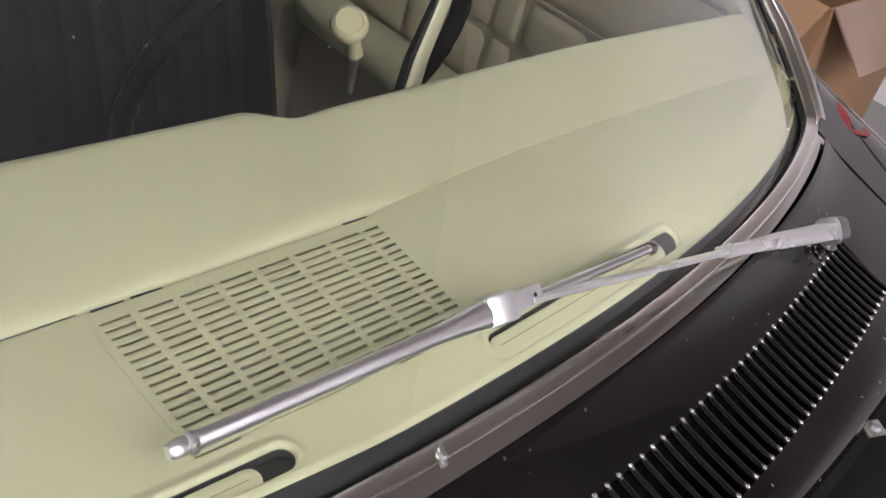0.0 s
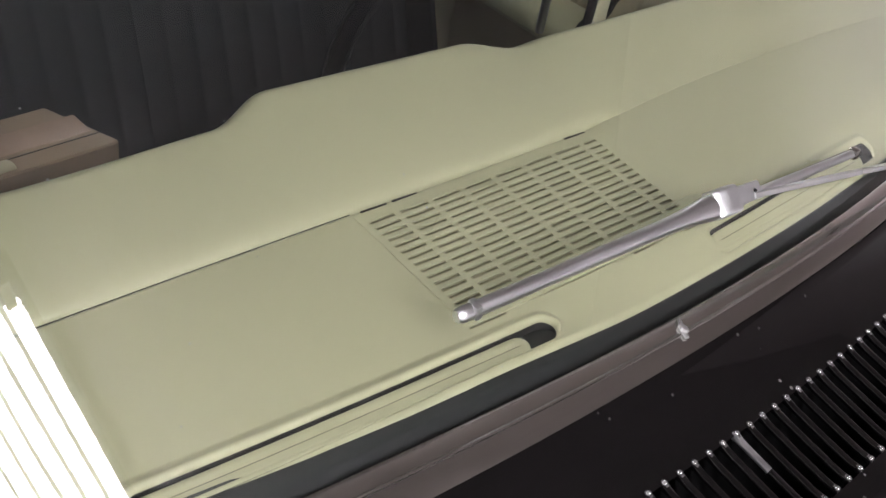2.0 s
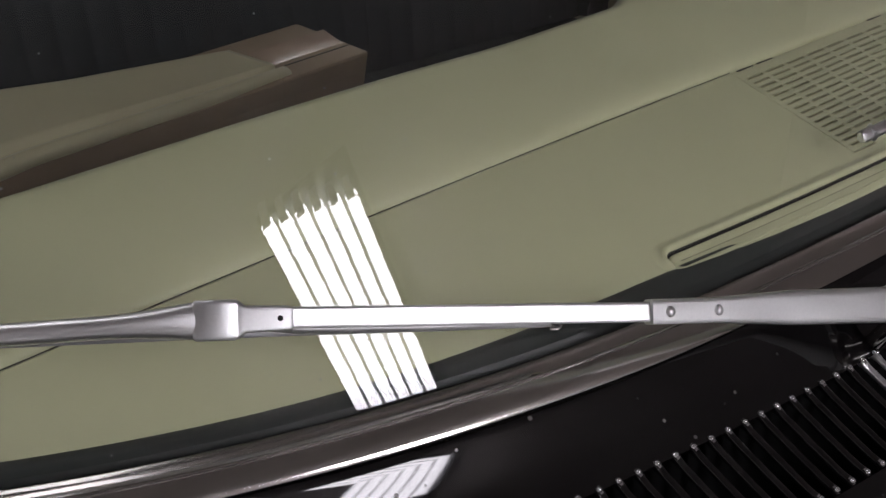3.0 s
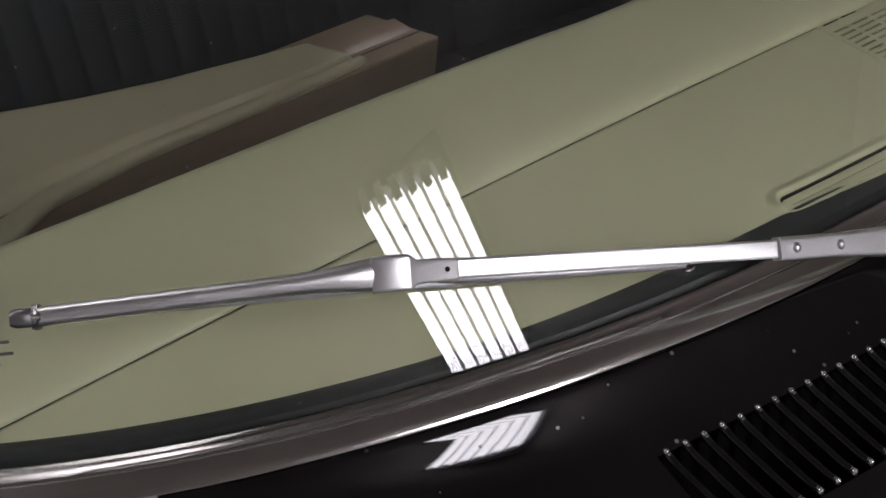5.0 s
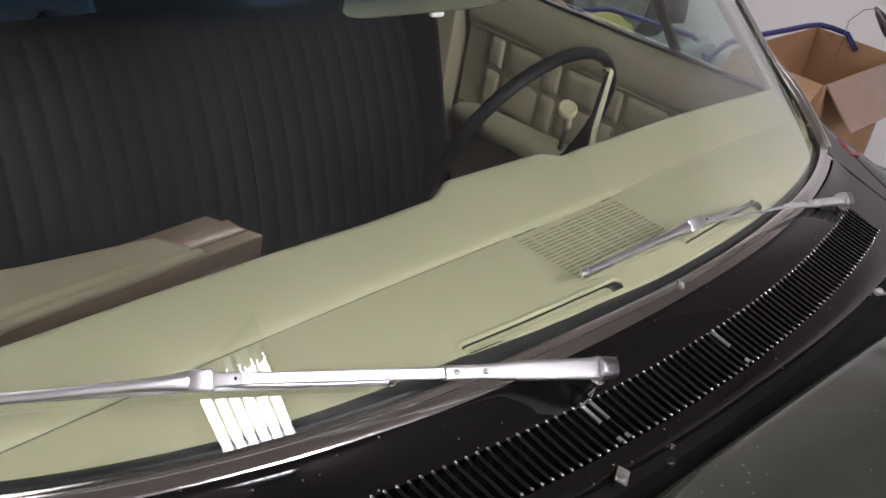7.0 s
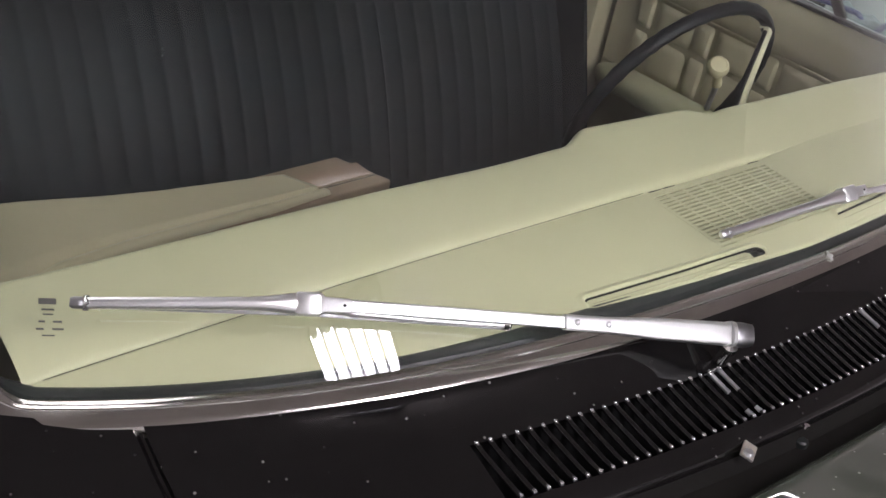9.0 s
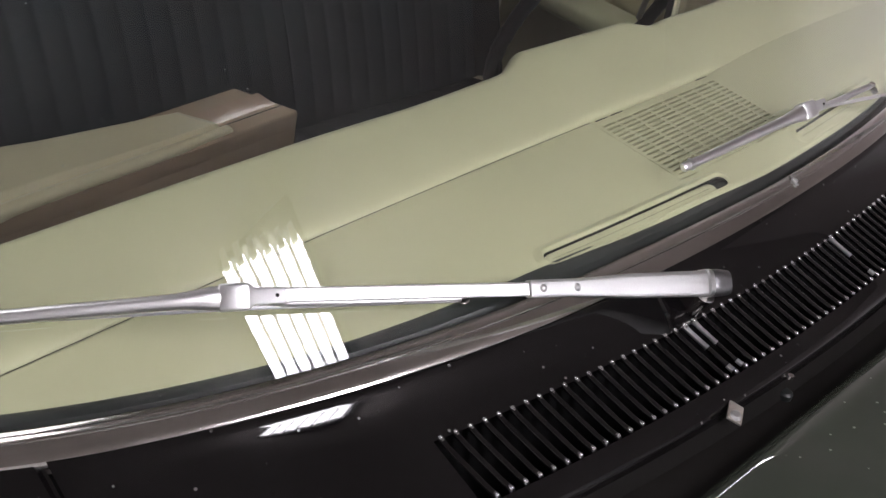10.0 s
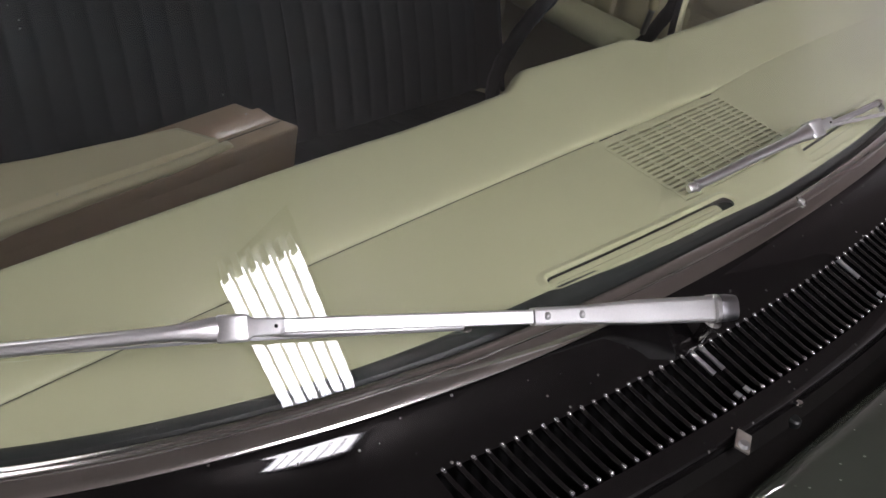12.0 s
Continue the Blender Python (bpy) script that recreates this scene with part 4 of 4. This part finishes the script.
bm = sheet(panel_pt, span(0, 1, 60), [-1, -0.8, -0.6, -0.4, -0.2] + span(0, 1, 40))
bmesh.ops.recalc_face_normals(bm, faces=bm.faces)
thick(part("vinyl_skin", bm, M_PANEL, pn), 0.003)

# ---- gutter hardware ----
zf = body_z(-0.25, -0.33) - 0.022
bx_, by_ = 0.384, -0.312
part("bracket", block(0.020, 0.014, 0.003, 0.001, pose(bx_, by_ - 0.004, body_z(bx_ - XC, by_) - 0.006, 8, 0, -20)), M_ZINC, car, "small rusty zinc bracket")
part("bracket_bolt", lathe([(0.0, 0.004), (0.004, 0.0035), (0.0055, 0.0)], pose(bx_, by_ - 0.005, body_z(bx_ - XC, by_) - 0.004), 12), M_STEEL, car)
part("bracket", block(0.023, 0.014, 0.003, 0.001, pose(-0.300, -0.340, zf + 0.022, 14, 0, 28)), M_ZINC, car, "small rusty zinc bracket")
part("bracket_bolt", lathe([(0.0, 0.004), (0.004, 0.0035), (0.0055, 0.0)], pose(-0.305, -0.343, zf + 0.0235), 12), M_STEEL, car)
part("rubber_bumper", lathe([(0.0, 0.002), (0.005, 0.002), (0.007, 0.0), (0.007, -0.006)], pose(-0.213, -0.346, zf + 0.004), 16), M_RUBBER, car)
part("bolt_head", lathe([(0.0, 0.004), (0.003, 0.003), (0.004, 0.0)], pose(-0.208, -0.342, zf + 0.017), 10), M_CHROME, car)

# ---- things beyond the car ----


def open_box(at, turn, sx, sy, sz, label):
    b = thing("open_cardboard_box", label, "cardboard box", at=at)
    b.rotation_euler = (0, 0, radians(turn))
    t = 0.006
    part("side", block(sx, t, sz, 0.001, pose(0, -sy / 2, sz / 2)), M_CARD, b)
    part("side", block(sx, t, sz, 0.001, pose(0, sy / 2, sz / 2)), M_CARD, b)
    part("side", block(t, sy, sz, 0.001, pose(-sx / 2, 0, sz / 2)), M_CARD, b)
    part("side", block(t, sy, sz, 0.001, pose(sx / 2, 0, sz / 2)), M_CARD, b)
    part("bottom", block(sx, sy, t, 0.001, pose(0, 0, t / 2)), M_CARD, b)
    fm = pose(0, -sy / 2 - 0.002, sz) @ pose(0, 0, 0, 132)
    part("flap", block(sx * 0.97, t, 0.15, 0.001, fm @ pose(0, 0, 0.075)), M_TAPE, b, "flap under torn clear tape")
    part("flap", block(t, sy * 0.97, 0.12, 0.001, pose(-sx / 2 - 0.002, 0, sz) @ pose(0, 0, 0, 0, -128) @ pose(0, 0, 0.06)), M_CARD, b)
    part("flap", block(sx * 0.97, t, 0.13, 0.001, pose(0, sy / 2 + 0.002, sz) @ pose(0, 0, 0, -165) @ pose(0, 0, 0.065)), M_CARD, b)
    return b


open_box((2.015, 0.555, 0.0), 2, 0.57, 0.29, 0.746, "open brown cardboard box with torn taped flaps")
st = thing("stick", "dark brown tapered stick leaning on the open box", "stick")
part("shaft", sweep([(2.20, 0.515, 0.888), (2.18, 0.49, 0.878), (2.15, 0.44, 0.855), (2.08, 0.30, 0.790), (1.90, -0.05, 0.55), (1.60, -0.62, 0.0)], [0.004, 0.012, 0.021, 0.024, 0.025, 0.026], up=(1, 0, 0), n=12), M_STICK, st)
part("wire", sweep([(2.20, 0.51, 0.886), (2.22, 0.555, 0.865), (2.25, 0.60, 0.81), (2.28, 0.61, 0.74), (2.28, 0.61, 0.66)], [0.0015] * 5, up=(1, 0, 0), n=6), M_STEELDARK, st, "thin bent wire")
wh = thing("spare_wheel", "old tyre on a steel wheel leaning against the white wall", "spare wheel", at=(3.12, 2.02, 0.34))
wm = pose(0, 0, 0, 0, -78, 0)
part("tyre", lathe([(0.20, -0.07), (0.22, -0.09), (0.28, -0.095), (0.325, -0.075), (0.335, -0.03), (0.335, 0.03), (0.325, 0.075), (0.28, 0.095), (0.22, 0.09), (0.20, 0.07)], wm, 48), M_TYRE, wh)
part("rim", lathe([(0.0, 0.02), (0.05, 0.02), (0.06, 0.04), (0.10, 0.05), (0.13, 0.03), (0.16, 0.03), (0.18, 0.07), (0.205, 0.085)], wm, 48), M_RIM, wh, "dull steel wheel")
for i in range(5):
    a = 2 * math.pi * i / 5
    part("wheel_nut", lathe([(0.0, 0.02), (0.008, 0.02), (0.011, 0.0)], wm @ Matrix.Translation((0.075 * math.cos(a), 0.075 * math.sin(a), 0.045)), 8), M_STEELDARK, wh)
hose = thing("blue_hose", "blue hose lying along the rim of the open box", "hose")
part("hose_line", sweep([(1.66, 0.74, 0.60), (1.69, 0.735, 0.72), (1.75, 0.725, 0.758), (1.90, 0.715, 0.762), (2.05, 0.71, 0.762), (2.20, 0.705, 0.763), (2.27, 0.695, 0.762), (2.295, 0.665, 0.760), (2.30, 0.61, 0.758), (2.29, 0.56, 0.72)], [0.009] * 10, up=(0, 0.3, 1), n=10), M_BLUE, hose)



def heap(name, label, category, at, rx, ry, rz, material, seed):
    """A crumpled heap on the floor."""
    ob = thing(name, label, category, at=at)

    def pt(s, v):
        a = 2 * math.pi * s
        r = math.cos(v * math.pi / 2) ** 0.7
        p = Vector((rx * r * math.cos(a), ry * r * math.sin(a), rz * math.sin(v * math.pi / 2)))
        n = noise.noise((p * 7 + Vector((seed, 0, 0)))) * 0.16 + noise.noise((p * 19 + Vector((0, seed, 0)))) * 0.06
        q = p * (1 + n)
        return (q.x, q.y, max(0.0, q.z))
    part("cover", sheet(pt, [i / 48 for i in range(48)], span(0, 0.985, 20), closed=True), material, ob)
    return ob


heap("paper_sack", "crumpled brown paper sack on the garage floor", "sack", (2.85, 2.42, 0), 0.28, 0.34, 0.34, M_SACK, 1.0)
heap("yellow_cloth", "dull yellow cloth heaped on the garage floor", "cloth", (2.72, 1.80, 0), 0.20, 0.17, 0.37, M_YELLOW, 4.0)
heap("tarpaulin", "grey crumpled tarpaulin on the garage floor", "tarpaulin", (2.75, 1.40, 0), 0.25, 0.26, 0.42, M_TARP, 7.0)
h2 = thing("blue_hose", "blue hose lying over heaped cloth and tarpaulin", "hose")
part("hose_line", sweep([(2.62, 2.02, 0.0), (2.65, 2.0, 0.22), (2.68, 1.92, 0.36), (2.70, 1.78, 0.41), (2.70, 1.64, 0.42), (2.70, 1.52, 0.43), (2.70, 1.36, 0.44), (2.62, 1.18, 0.36), (2.55, 1.08, 0.0)], [0.011] * 9, up=(1, 0, 0), n=10), M_BLUE, h2)

# road wheels
for sx in (-1, 1):
    for y in (-1.05, 1.95):
        w = new("road_wheel")
        w.parent = car
        m = pose(XC + sx * 0.80, y, 0.335, 0, 90, 0)
        part("tyre", lathe([(0.20, -0.07), (0.22, -0.09), (0.28, -0.095), (0.325, -0.075), (0.335, -0.03), (0.335, 0.03), (0.325, 0.075), (0.28, 0.095), (0.22, 0.09), (0.20, 0.07)], m, 40), M_TYRE, w)
        part("rim", lathe([(0.0, -0.03), (0.10, -0.05), (0.16, -0.03), (0.205, -0.085), (0.205, 0.085), (0.16, 0.03), (0.10, 0.05), (0.0, 0.03)], m, 40), M_RIM, w)

# joint clip of the trim, and the etched mark in the glass corner
p = on_glass(0.046, 0.0)
part("trim_clip", sweep([p + Vector((0.004, -0.012, 0.0062)), p + Vector((0.0, -0.018, 0.0066)), p + Vector((-0.003, -0.026, 0.0050))], [(0.0014, 0.0011), (0.0022, 0.0014), (0.0016, 0.0010)], n=10, flat=3), M_STEEL, car, "small bright trim joint clip")
part("clip_rivet", lathe([(0.0, 0.0022), (0.0020, 0.0017), (0.0032, 0.0)], aim(p + Vector((-0.001, -0.021, 0.0074)), (0, -0.2, 1)), 12), M_STEEL, car)
for i, (a, h, w_, t_) in enumerate(((-0.811, 0.079, 0.014, 0.006), (-0.811, 0.0745, 0.010, 0.0018), (-0.811, 0.071, 0.008, 0.0016), (-0.817, 0.0655, 0.005, 0.002), (-0.803, 0.0655, 0.007, 0.002), (-0.819, 0.060, 0.006, 0.002), (-0.803, 0.060, 0.009, 0.002), (-0.812, 0.0555, 0.010, 0.0015))):
    w_, t_, h, a = w_ * 0.9, t_ * 0.85, 0.046 + (h - 0.066) * 0.8, -0.803 + (a + 0.811) * 0.8
    g_ = [on_glass(a - w_ / 2, h), on_glass(a + w_ / 2, h), on_glass(a + w_ / 2, h + t_ * 0.7), on_glass(a - w_ / 2, h + t_ * 0.7)]
    n_ = glass_normal(a, h)
    n_ = n_ if n_.y < 0 else -n_
    bm = bmesh.new()
    bm.faces.new([bm.verts.new(q + n_ * 0.0008) for q in g_])
    part("etched_bar", bm, M_ETCH, car, "" if i else "dark etched glass mark", False)

# pale cloth heaped on the rear seat
cl = thing("cloth_bundle", "pale crumpled cloth heaped on the rear seat", "cloth")


def cloth_pt(s, v):
    x = -0.95 + 1.14 * s
    y = 1.45 + 0.35 * v
    w = 0.03 * math.sin(17 * s + 5 * v) + 0.02 * math.sin(31 * s - 9 * v) + 0.015 * noise.noise((9 * s, 5 * v, 1))
    return (x, y + w, 0.56 + 0.34 * min(1.0, (1 - s) * 14) ** 0.5 * math.sin(math.pi * (0.15 + 0.7 * v)) + w)


thick(part("cloth", sheet(cloth_pt, span(0, 1, 70), span(0, 1, 24)), M_BLUECLOTH, cl), 0.004)
part("rear_cushion", block(1.5, 0.5, 0.16, 0.04, pose(XC, 1.65, 0.48), 3), M_SEAT, car)

# red patch on the fender, and the seam that runs from it
def on_body(x, y, lift):
    return Vector((x, y, body_z(x - XC, y) + lift))


part("red_patch", sweep([on_body(x, y, 0.0012) for x, y in ((0.842, -0.010), (0.828, -0.020), (0.812, -0.036), (0.806, -0.046), (0.812, -0.054), (0.826, -0.058), (0.842, -0.056), (0.852, -0.050))], [(0.004, 0.0008), (0.009, 0.001), (0.011, 0.001), (0.010, 0.001), (0.009, 0.001), (0.009, 0.001), (0.008, 0.001), (0.003, 0.0008)], n=10), M_RED, car, "curved red patch on the fender")
part("panel_seam", sweep([on_body(x, y, 0.0014) for x, y in ((0.832, -0.026), (0.815, -0.050), (0.800, -0.090), (0.785, -0.127), (0.762, -0.180), (0.742, -0.235), (0.728, -0.29))], [(0.0018, 0.0006)] * 7, n=6), M_BLACK, car, "dark seam between fender and cowl")
